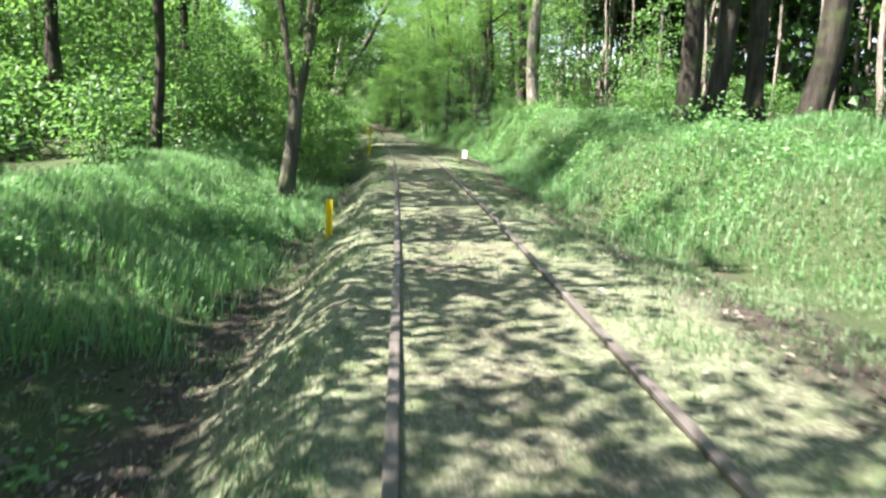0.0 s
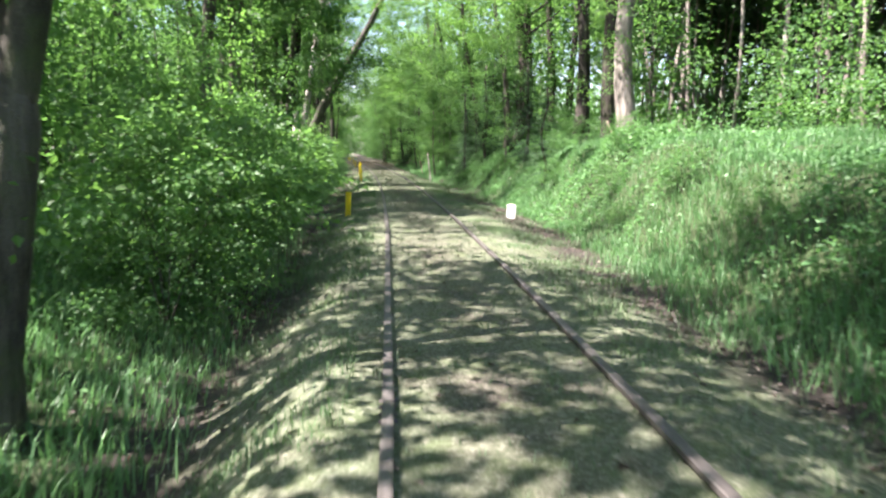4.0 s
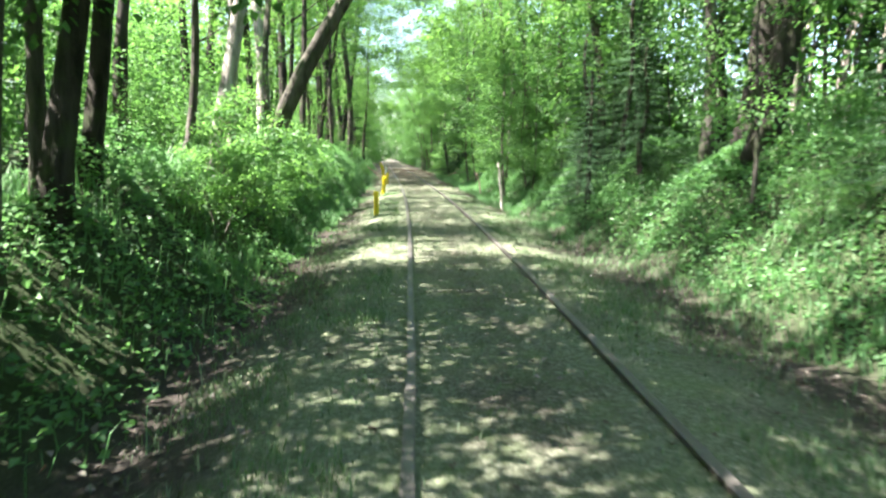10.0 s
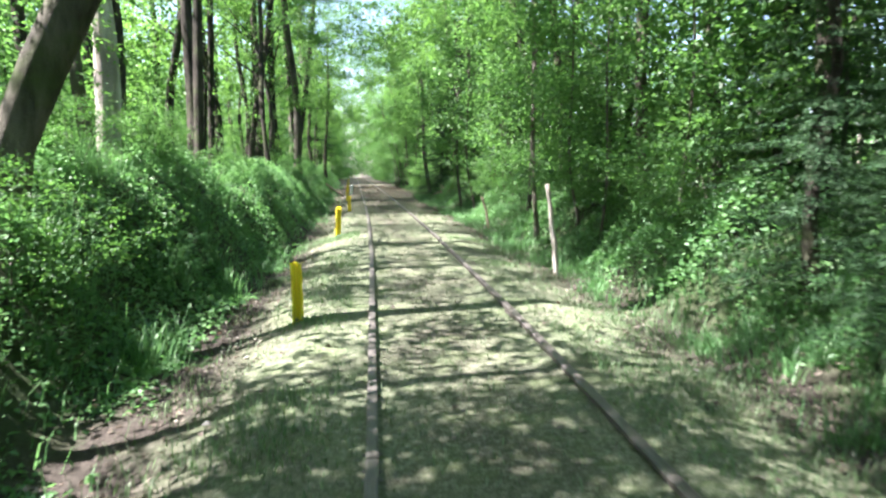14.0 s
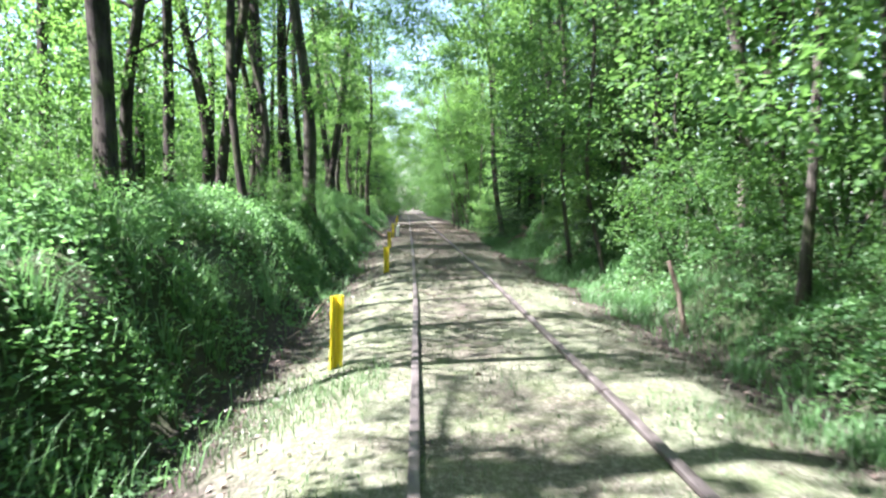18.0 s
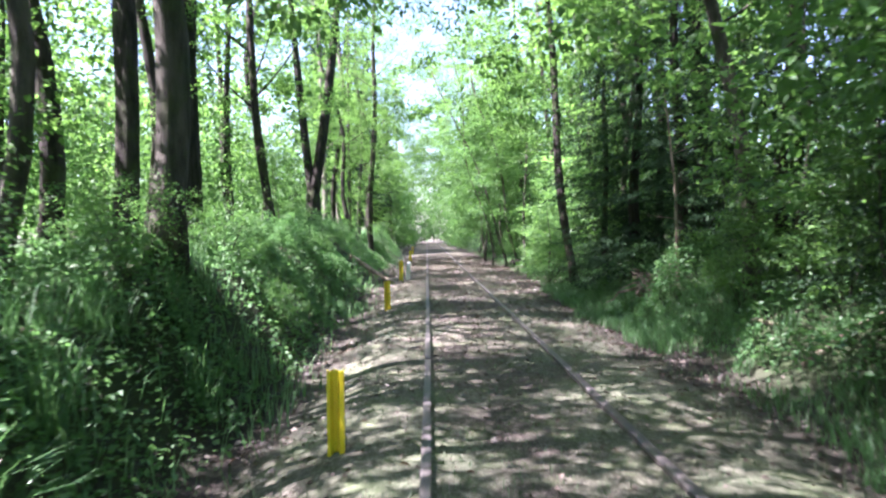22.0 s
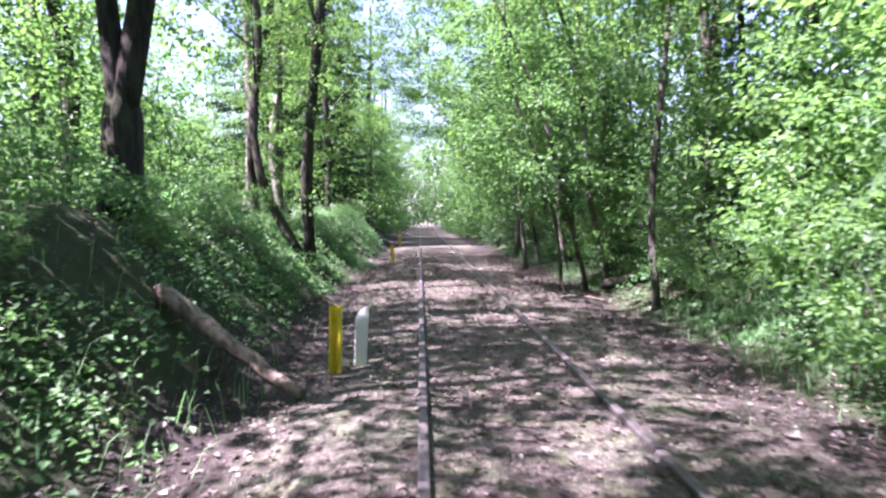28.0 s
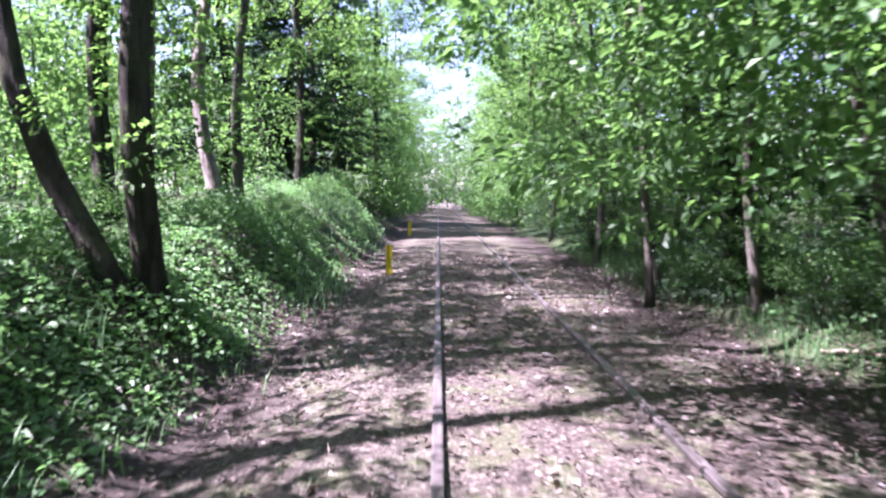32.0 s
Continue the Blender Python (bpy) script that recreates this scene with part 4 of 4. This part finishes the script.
for y in np.arange(22, 150, 2.3):      # behind the left bank
    for x0, x1, s0, s1 in ((-8.8, -6.3, 0.45, 0.75), (-14, -8.8, 0.7, 1.2)):
        if g.uniform() < 0.62:
            young_tree(g.uniform(x0, x1), y + g.uniform(-1, 1), g.uniform(s0, s1) * (0.62 if x1 > -7 and 36 < y < 84 else 1), g.integers(5))
for y in np.arange(18, 140, 2.6):      # tall thicket far behind the left bank
    for x0, x1 in ((-19, -14), (-25, -19)):
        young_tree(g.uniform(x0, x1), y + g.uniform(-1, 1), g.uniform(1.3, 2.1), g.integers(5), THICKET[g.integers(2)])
for y in np.arange(50, 150, 1.7):      # the dense right side
    for x0, x1, s0, s1 in ((4.0, 5.8, 0.5, 0.95), (5.8, 9.5, 0.8, 1.3)):
        if g.uniform() < 0.72 and not (x1 < 6 and (65 < y < 93.5)):
            young_tree(g.uniform(x0, x1), y + g.uniform(-1, 1), g.uniform(s0, s1), g.integers(5))
for x, y, s in ((-3.6, 28.2, .75), (-4.9, 33.2, .8), (-3.9, 23.5, .6), (3.0, 86.2, .42), (-14, 20, 1), (-18, 27, 1.2), (-11, 30, .9), (7.5, 42, 1.2), (9.0, 39, 1.1), (4.8, 50, 1.1)):
    young_tree(x, y, s, g.integers(5))
for x, y, s in ((-2.95, 74.8, .4), (2.95, 85.8, .75), (-3.1, 20.3, .9), (-3.4, 22.0, 1.2), (-3.6, 24.6, 1.3), (-3.2, 26.4, 1.0), (-3.3, 29.5, 1.0), (-3.6, 33.0, .7), (-3.5, 43.8, .8), (-6, 24, 1.2), (-7, 30, 1.4), ):
    if s:
        shrub(x, y, s, g.integers(4))
for x, y, s in ((-3.5, 40.4, 0.6), (-3.7, 42.3, 0.7), (-3.4, 21.4, 0.8), (-3.7, 23.6, 0.95), (-3.4, 26.2, 0.75), (3.15, 87.4, 0.75), (3.9, 75.3, 0.5), (4.3, 73.4, 0.6), (4.0, 89.9, 1.0), (4.9, 91.6, 1.2), (5.6, 88.2, 1.7), (5.4, 85.2, 1.4)):
    top = tagged(place(new("maple_bush"), x, y), "sunlit maple bush with layered pale green leaves", "shrub")
    for a in (10, 130, 250):
        part("stem", STEM, top).matrix_basis = pose(0, 0, 0, 0, 0, a) @ Matrix.Scale(1.3 * s, 4)
    part("foliage", MAPLE, top).matrix_basis = Matrix.Scale(s, 4)
for y in np.arange(44, 125, 3.1):
    if g.uniform() < 0.75:
        shrub(g.uniform(-4.6, -3.6), y, g.uniform(0.4, 0.7) * (0.5 if 83 < y < 96 else 1), g.integers(4))
for y in np.arange(47, 124, 2.1):
    s = g.uniform(0.55, 1.15)
    if 66 < y < 83.5 or y < 50.5 or 83 < y < 93:
        continue
    shrub(3.0 + s * 0.9 + g.uniform(0, 0.7), y, s, g.integers(4))
for x, y, s in ((4.2, 24.6, .42), (3.9, 27.4, .36), (4.7, 28.7, .45), (4.0, 21.8, .4), (3.9, 32.6, .42), (4.5, 35.2, .5), (3.9, 38.3, .42), (4.6, 19.6, .45), (3.6, 25.9, .3), (5.0, 33.6, .5)):
    shrub(x, y, s, g.integers(4), "low bramble bush growing on the bank")
for y in np.arange(37, 46, 2.6):
    shrub(g.uniform(4.4, 7), y, g.uniform(0.4, 0.7), g.integers(4))

for x, y, s in ((4.0, 40.2, .9), (3.9, 52.0, .9), (3.5, 54.4, .9), (3.8, 56.6, 1.0)):
    young_tree(x, y, s, g.integers(5))

# thicket crowns here, for their sunlit leaf colour
for x, y, s in ((4.3, 66.0, .8), (4.6, 70.5, .75), (4.0, 68.2, .55), (4.3, 74.4, .7), (4.1, 72.3, .5), (4.6, 63.0, .8)):
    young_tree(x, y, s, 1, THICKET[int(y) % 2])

tree(-6.6, 37.8, 0.2, 11, (0.2, 0), M_BARK_SMOOTH, crown=YOUNG[3], crown_scale=0.9, label=GREY, lift=4.0)
tree(-4.2, 42.6, 0.28, 12, (2.0, 0.3), M_BARK_BIRCH, crown=YOUNG[4], crown_scale=1.2, label="leaning birch with white bark on the bank", lift=5.0)
# crowns that close the view along the line
for x, y, k, reach, lift in ((4.9, 84.2, 1, -5.5, -0.4), (4.8, 79.2, 3, -5.2, 0.2), (-4.9, 102.5, 0, 2.6, 0.8), (-4.8, 107.0, 3, 3.4, -1.2), (-5.0, 71.3, 0, 4.0, -4.6), (-4.9, 52.3, 2, 3.9, -5.2)):
    tree(x, y, 0.2, 13, (0.2, 0), M_BARK_SMOOTH, crown=C[k], crown_scale=0.95, label="broadleaf tree with its crown reaching over the line", lift=lift, reach=reach)

# ---------------------------------------------------------------- grass, herbs, dead leaves


def scatter(n, x0, x1, y0, y1, g, dens=None):
    x, y = g.uniform(x0, x1, n), g.uniform(y0, y1, n)
    if dens is not None:
        keep = g.uniform(0, 1, n) < dens(x, y)
        x, y = x[keep], y[keep]
    return np.stack([x, y, ground_z(x, y)], 1)


def bend(me):
    """Lay a mesh that is written along the straight line on the bent one."""
    co = np.empty(len(me.vertices) * 3, np.float32)
    me.vertices.foreach_get("co", co)
    co[0::3] += line_x(co[1::3])
    me.vertices.foreach_set("co", co)
    me.update()
    return me


def stuff(name, me, label):
    bend(me)
    return tagged(new(name, me), label, "grass" if "grass" in name or "turf" in name else "undergrowth", kind="stuff")


g = np.random.default_rng(3)
p = scatter(95000, -2.6, 2.7, -2, 112, g, lambda x, y: np.clip(0.55 + 0.5 * value_noise(x, y, 0.6, 2) - 0.009 * np.maximum(y - 55, 0), 0.04, 1) * (np.abs(np.abs(x - 0.035) - 0.785) > 0.045))
h = g.uniform(0.02, 0.055, len(p)) * (1 + 1.2 * (np.abs(p[:, 0]) > 1.7)) * (1 + 1.3 * np.clip(value_noise(p[:, 0], p[:, 1], 0.35, 31), 0, 1))
stuff("turf_grass", blades("turf_grass", p, g.uniform(0, 6.28, len(p)), h, 0.0045 + 0 * h, g.uniform(0.1, 0.9, len(p)), M_TURF), "short pale turf between and beside the rails")
p = np.vstack([scatter(70000, -2.5, -1.0, -1, 60, g, lambda x, y: np.clip(0.35 + 1.1 * value_noise(x, y, 0.7, 33), 0, 1)), scatter(70000, 1.05, 2.9, -1, 60, g, lambda x, y: np.clip(0.35 + 1.1 * value_noise(x, y, 0.7, 34), 0, 1)),
               scatter(60000, 2.4, 6.4, -1, 9.5, g, lambda x, y: np.clip(0.45 + value_noise(x, y, 0.8, 35), 0, 1)), scatter(30000, -6, -2.2, -1, 9, g, lambda x, y: np.clip(0.1 + value_noise(x, y, 0.9, 36), 0, 1))])
h = g.uniform(0.04, 0.12, len(p)) * (0.8 + 0.5 * value_noise(p[:, 0], p[:, 1], 0.5, 37))
stuff("verge_grass", blades("verge_grass", p, g.uniform(0, 6.28, len(p)), h, g.uniform(0.003, 0.006, len(p)), g.uniform(0.2, 1.0, len(p)), M_VERGE), "rough uncut grass on the shoulders of the line")
for name, sgn, tab in (("bank_grass", -1, LEFT), ("bank_grass", 1, RIGHT)):
    def dens(x, y):
        foot = np.interp(y, tab[:, 0], tab[:, 2])
        near = np.clip((np.abs(x) - foot + 0.35 - np.where((sgn < 0) & (np.abs(y - 58) < 24), -0.1, 0) - np.where((y < 17) & (sgn < 0), 0.45 + 0.5 * value_noise(x, y, 1.2, 27) + np.clip(6.5 - y, 0, 1.5) * 1.2, 0)) / 0.7, 0, 1)
        return near * np.clip(0.55 + 0.9 * value_noise(x, y, 2.2, 4) + np.where(y < (24 if sgn < 0 else 46), 0.6, -0.15) - np.where((sgn < 0) & (y > 30), 0.3, 0) - np.where((sgn < 0) & (y > 80) & (y < 100.5), 0.5, 0), 0.06, 1)
    p = np.vstack([scatter(95000, min(sgn * 2, sgn * 8), max(sgn * 2, sgn * 8), -1, 35, g, dens), scatter(60000, min(sgn * 2, sgn * 5.2), max(sgn * 2, sgn * 5.2), 34, 115, g, dens)])
    if sgn < 0:      # tussocks of long grass on the left bank
        c = scatter(300, -4.9, -2.75, 38, 82, g, lambda x, y: 0.9 * np.clip(0.65 + value_noise(x, y, 2.0, 43), 0.1, 1))
        q = np.repeat(c, 46, 0) + g.normal(0, 0.075, (len(c) * 46, 3)) * np.array([1, 1, 0])
        q[:, 2] = ground_z(q[:, 0], q[:, 1])
        stuff("grass_tussocks", blades("grass_tussocks", q, g.uniform(0, 6.28, len(q)), np.repeat(g.uniform(0.35, 0.8, len(c)), 46) * g.uniform(0.6, 1.1, len(q)), g.uniform(0.004, 0.008, len(q)), g.uniform(0.3, 1.1, len(q)), M_GRASS), "tussocks of long pale green grass on the bank")
    else:            # and of short grass on the right verge
        c = scatter(520, 2.2, 3.9, 44, 84, g, lambda x, y: 0.9 * np.clip(0.45 + value_noise(x, y, 1.6, 47), 0.05, 1))
        q = np.repeat(c, 40, 0) + g.normal(0, 0.08, (len(c) * 40, 3)) * np.array([1, 1, 0])
        q[:, 2] = ground_z(q[:, 0], q[:, 1])
        stuff("grass_tussocks", blades("grass_tussocks", q, g.uniform(0, 6.28, len(q)), np.repeat(g.uniform(0.15, 0.42, len(c)), 40) * g.uniform(0.6, 1.1, len(q)), g.uniform(0.004, 0.007, len(q)), g.uniform(0.3, 1.1, len(q)), M_GRASS), "tufts of pale green grass on the verge")
        p = np.vstack([p, scatter(26000, 2.3, 4.0, 44, 84, g, lambda x, y: 0.8 * np.clip(0.3 + value_noise(x, y, 1.4, 48), 0, 1))])
    h = g.uniform(0.2, 0.62, len(p)) * (0.62 if sgn > 0 else 0.9) * (0.75 + 0.35 * value_noise(p[:, 0], p[:, 1], 1.5, 8))
    stuff(name, blades(name, p, g.normal(-sgn * 0.4 + (sgn > 0) * 3.14, 1.4, len(p)), h, g.uniform(0.004, 0.009, len(p)), g.uniform(0.2, 0.9, len(p)), M_GRASS), "long bright green grass on the bank")
    def hdens(x, y):
        foot = np.interp(y, tab[:, 0], tab[:, 2])
        near = np.clip((np.abs(x) - foot - 0.15 - np.where((sgn < 0) & (np.abs(y - 58) < 24), -0.25, 0)) / 0.6, 0, 1)
        return near * np.clip(0.85 + 0.6 * value_noise(x, y, 1.8, 14) - np.where(y < (20 if sgn < 0 else 33), 0.6, 0) - np.where((sgn < 0) & (np.abs(y - 89.0) < 5.0) & (x > -4.2), 0.55, 0) - np.where((sgn < 0) & (np.abs(y - 63) < 24), 0.25, 0), 0.05, 1) * np.where(np.abs(x) > 5.2, 0.5, 1)
    p = scatter(240000, min(sgn * 2, sgn * 6.5), max(sgn * 2, sgn * 6.5), 4, 118, g, hdens)
    if sgn < 0:
        p = np.vstack([p, scatter(130000, -5.0, -2.35, 38, 86, g, lambda x, y: 0.8 * np.clip((-x - 2.4) / 0.45, 0, 1) * np.clip(0.4 + 1.1 * value_noise(x, y, 1.1, 41), 0, 1))])
    if sgn < 0:
        p = np.vstack([p, scatter(70000, -6.0, -2.6, 84, 108, g, lambda x, y: 0.8 * np.clip((-x - 2.6) / 0.6, 0, 1) * np.clip(0.5 + 0.9 * value_noise(x, y, 1.1, 42) - 0.6 * (np.abs(y - 89) < 4), 0, 1))])
    if sgn > 0:
        p = np.vstack([p, scatter(60000, 2.5, 4.6, 50, 84, g, lambda x, y: 0.8 * np.clip((x - 2.5) / 0.5, 0, 1) * np.clip(0.35 + value_noise(x, y, 1.5, 49), 0, 1))])
        p = np.vstack([p, scatter(45000, 2.7, 5.6, 27, 52, g, lambda x, y: 0.75 * np.clip((x - 2.9) / 0.5, 0, 1))])
    tall = np.clip(0.3 + 0.5 * value_noise(p[:, 0], p[:, 1], 0.75, 21) + 0.3 * value_noise(p[:, 0], p[:, 1], 2.3, 22) + 0.15 * value_noise(p[:, 0], p[:, 1], 0.3, 23), 0.04, 1.05)
    tall = tall * np.clip((np.abs(p[:, 0]) - np.interp(p[:, 1], tab[:, 0], tab[:, 2])) / 1.0 + 0.3, 0.3, 1)
    p[:, 2] += tall * g.uniform(0.1, 1, len(p)) ** 0.45
    o = g.normal(0, 1, p.shape) * np.array([1, 1, 0.35])
    L = g.uniform(0.035, 0.095, len(p))
    stuff("bank_herbs", leaves("bank_herbs", p, o, unit(np.array([0, 0, 1.0]) + g.normal(0, 0.4, p.shape)), L, L * 0.4, M_HERB), "nettles, brambles and low herbs covering the bank")
p = scatter(150000, -4.4, 4.6, 0, 112, g, lambda x, y: np.clip(np.exp(-((np.abs(x) - 2.35) / 0.5) ** 2) * 0.6 + np.clip((y - 62) / 45, 0.02, 0.8), 0, 1) * (np.abs(np.abs(x - 0.035) - 0.785) > 0.05))
p = np.vstack([p, scatter(9000, -6.5, -2.2, 0, 9, g, lambda x, y: np.clip(0.5 + value_noise(x, y, 1.0, 38), 0, 1))])
p[:, 2] += g.uniform(0.004, 0.03, len(p))
L = g.uniform(0.025, 0.10, len(p)) * g.uniform(0.5, 1, len(p))
stuff("dead_leaf_litter", leaves("dead_leaf_litter", p, g.normal(0, 1, p.shape) * np.array([1, 1, 0.15]), unit(np.array([0, 0, 1.0]) + g.normal(0, 0.35, p.shape)), L, L * 0.36, M_LITTER, 0.4), "brown dead leaves lying on the ground")

# ---------------------------------------------------------------- dead wood


def dead_limb(name, pts, r0, r1, label, material=M_DEADWOOD, twigs=0, seed=1):
    g = np.random.default_rng(seed)
    pts = np.array(pts, float)
    t = np.linspace(0, 1, len(pts))
    u = np.linspace(0, 1, 10)
    path = np.stack([np.interp(u, t, pts[:, c]) for c in range(3)], 1) + g.normal(0, r0 * 0.14, (10, 3))
    ob = new(name, tubes(name, [tube(path, r0 + (r1 - r0) * u, 9, 0.15, seed)], material))
    tagged(ob, label, "dead wood")
    for _ in range(twigs):
        b = path[g.integers(3, 9)]
        d = unit(g.normal(0, 1, 3) + np.array([0, 0, 0.4])) * g.uniform(0.2, 0.7)
        q = np.linspace(0, 1, 5)[:, None]
        part("twig", tubes("twig", [tube(b + d * q, r1 * 0.6 * (1.05 - q[:, 0]), 5)], material), ob)


def gz(x, y, up=0.0):
    return (x + float(line_x(y)), y, float(ground_z(x, y)) + up)


dead_limb("fallen_log", [gz(-1.9, 88.5, 0.03), gz(-3.45, 89.0, 0.06)], 0.065, 0.095, "bare fallen trunk lying down the bank", M_DEADWOOD, 3, 3)
dead_limb("fallen_log", [gz(3.1, 97.0, 0.16), gz(4.2, 97.3, 0.15), gz(5.6, 97.8, 0.12)], 0.11, 0.14, "dark mossy fallen trunk at the edge of the track", M_BARK, 2, 4)
dead_limb("broken_stem", [gz(2.34, 53.05, -0.1), gz(2.28, 53.1, 0.8), gz(2.17, 53.1, 1.5)], 0.05, 0.034, "pale broken birch stem beside the track", M_BARK_BIRCH, 0, 5)
dead_limb("broken_stem", [gz(2.75, 62.0, -0.1), gz(2.70, 62.05, 0.45), gz(2.58, 62.1, 0.95)], 0.045, 0.03, "thin broken stem leaning beside the track", M_DEADWOOD, 1, 6)
dead_limb("dead_sapling", [gz(3.95, 78.1, -0.1), gz(3.93, 78.1, 1.8), gz(3.80, 78.2, 3.6)], 0.04, 0.012, "dead grey sapling with bare twigs", M_DEADWOOD, 14, 7)
dead_limb("fallen_branch", [gz(-2.45, 62.0, 0.08), gz(-2.2, 62.5, 0.2), gz(-2.0, 63.0, 0.32)], 0.012, 0.008, "bare fallen branch leaning on the bank", M_DEADWOOD, 2, 8)
dead_limb("fallen_branch", [gz(-2.5, 64.0, 0.05), gz(-2.35, 64.3, 0.2), gz(-2.15, 64.6, 0.3)], 0.012, 0.008, "bare fallen branch leaning on the bank", M_DEADWOOD, 2, 9)
dead_limb("dead_stub", [gz(4.95, 30.3, -0.1), gz(4.85, 30.3, 0.4), gz(4.7, 30.35, 0.75)], 0.05, 0.02, "pale broken stub beside a sunlit trunk", M_DEADWOOD, 1, 10)
for i, (x, y) in enumerate(((3.3, 72.5), (3.6, 73.6), (2.9, 95.8), (3.3, 100.5), (3.1, 91.8), (-2.6, 91.5))):
    a = i * 1.7
    dead_limb("fallen_branch", [gz(x, y, 0.03), gz(x + 0.5 * math.cos(a), y + 0.5 * math.sin(a), 0.1), gz(x + math.cos(a), y + math.sin(a), 0.06)], 0.03, 0.015, "thin fallen branch among dead leaves", M_DEADWOOD, 3, 20 + i)


def root_stump(x, y):
    """An upturned stump: a short bole with a fan of bare roots."""
    g = np.random.default_rng(44)
    top = tagged(place(new("root_stump"), x, y), "upturned stump with bare tangled roots", "stump")
    q = np.linspace(0, 1, 7)[:, None]
    part("bole", tubes("bole", [tube(np.array([0.5, 0.3, 0.28]) * q * 1.6 + np.array([-0.2, -0.1, 0.05]), 0.17 - 0.05 * q[:, 0], 10, 0.2, 3)], M_DEADWOOD), top)
    for k in range(13):
        a, e = g.uniform(0, 6.28), g.uniform(-0.2, 1.0)
        d = np.array([math.cos(a) * 0.75 - 0.3, math.sin(a) * 0.6 - 0.2, e]) * g.uniform(0.5, 0.9)
        path = np.array([0, 0, 0.2]) + d * q + g.normal(0, 0.03, (7, 3)) - np.array([0, 0, 0.25]) * q ** 2
        part("root", tubes("root", [tube(path, 0.045 * (1.1 - q[:, 0]), 6, 0.2, k)], M_DEADWOOD), top)


root_stump(3.6, 78.6)

p = scatter(16000, -4.2, 4.4, 0, 112, g, lambda x, y: np.clip(np.exp(-((np.abs(x) - 2.4) / 0.6) ** 2) * 0.5 + np.clip((y - 62) / 60, 0.02, 0.4), 0, 1) * (np.abs(np.abs(x - 0.035) - 0.785) > 0.15))
p[:, 2] += g.uniform(0.005, 0.03, len(p))
L = g.uniform(0.06, 0.3, len(p))
stuff("twig_litter", leaves("twig_litter", p, g.normal(0, 1, p.shape) * np.array([1, 1, 0.12]), unit(np.array([0, 0, 1.0]) + g.normal(0, 0.2, p.shape)), L, 0.004 + 0 * L, M_LITTER, 0.5), "small dry twigs lying among dead leaves")

# far woods that close the view
g = np.random.default_rng(9)
n = 90000
u = g.uniform(0, 1, n)
x = np.where(u < 0.36, g.uniform(-42, -16, n), np.where(u < 0.72, g.uniform(18, 44, n), g.uniform(-22, 22, n)))
y = np.where(u < 0.72, g.uniform(-30, 200, n), g.uniform(165, 200, n))
wide = u > 0.86
x = np.where(wide, np.sign(x) * g.uniform(40, 110, n), x)
y = np.where(wide, g.uniform(-60, 240, n), y)
zz = g.uniform(0, 1, n) ** 0.8 * np.clip(10 + 5 * value_noise(x, y, 6, 1), 3, 17)
keep = ~((np.abs(x) < 3.5) & (zz < 9) & (y < 185)) & (value_noise(x, y * 1.0 + zz * 1.3, 3.0, 6) > -0.35)
p = np.stack([x, y, zz + ground_z(x, y)], 1)[keep]
L = g.uniform(0.35, 0.85, len(p)) * np.where(np.abs(p[:, 0]) > 44, 2.6, 1)
me = leaves("far_woods", p, g.normal(0, 1, p.shape), unit(np.array([0, 0, 1.0]) + g.normal(0, 0.6, p.shape)), L, L * 0.4, M_LEAF)
tagged(new("far_woods", bend(me)), "dense green woods in the distance", "woods", kind="stuff")
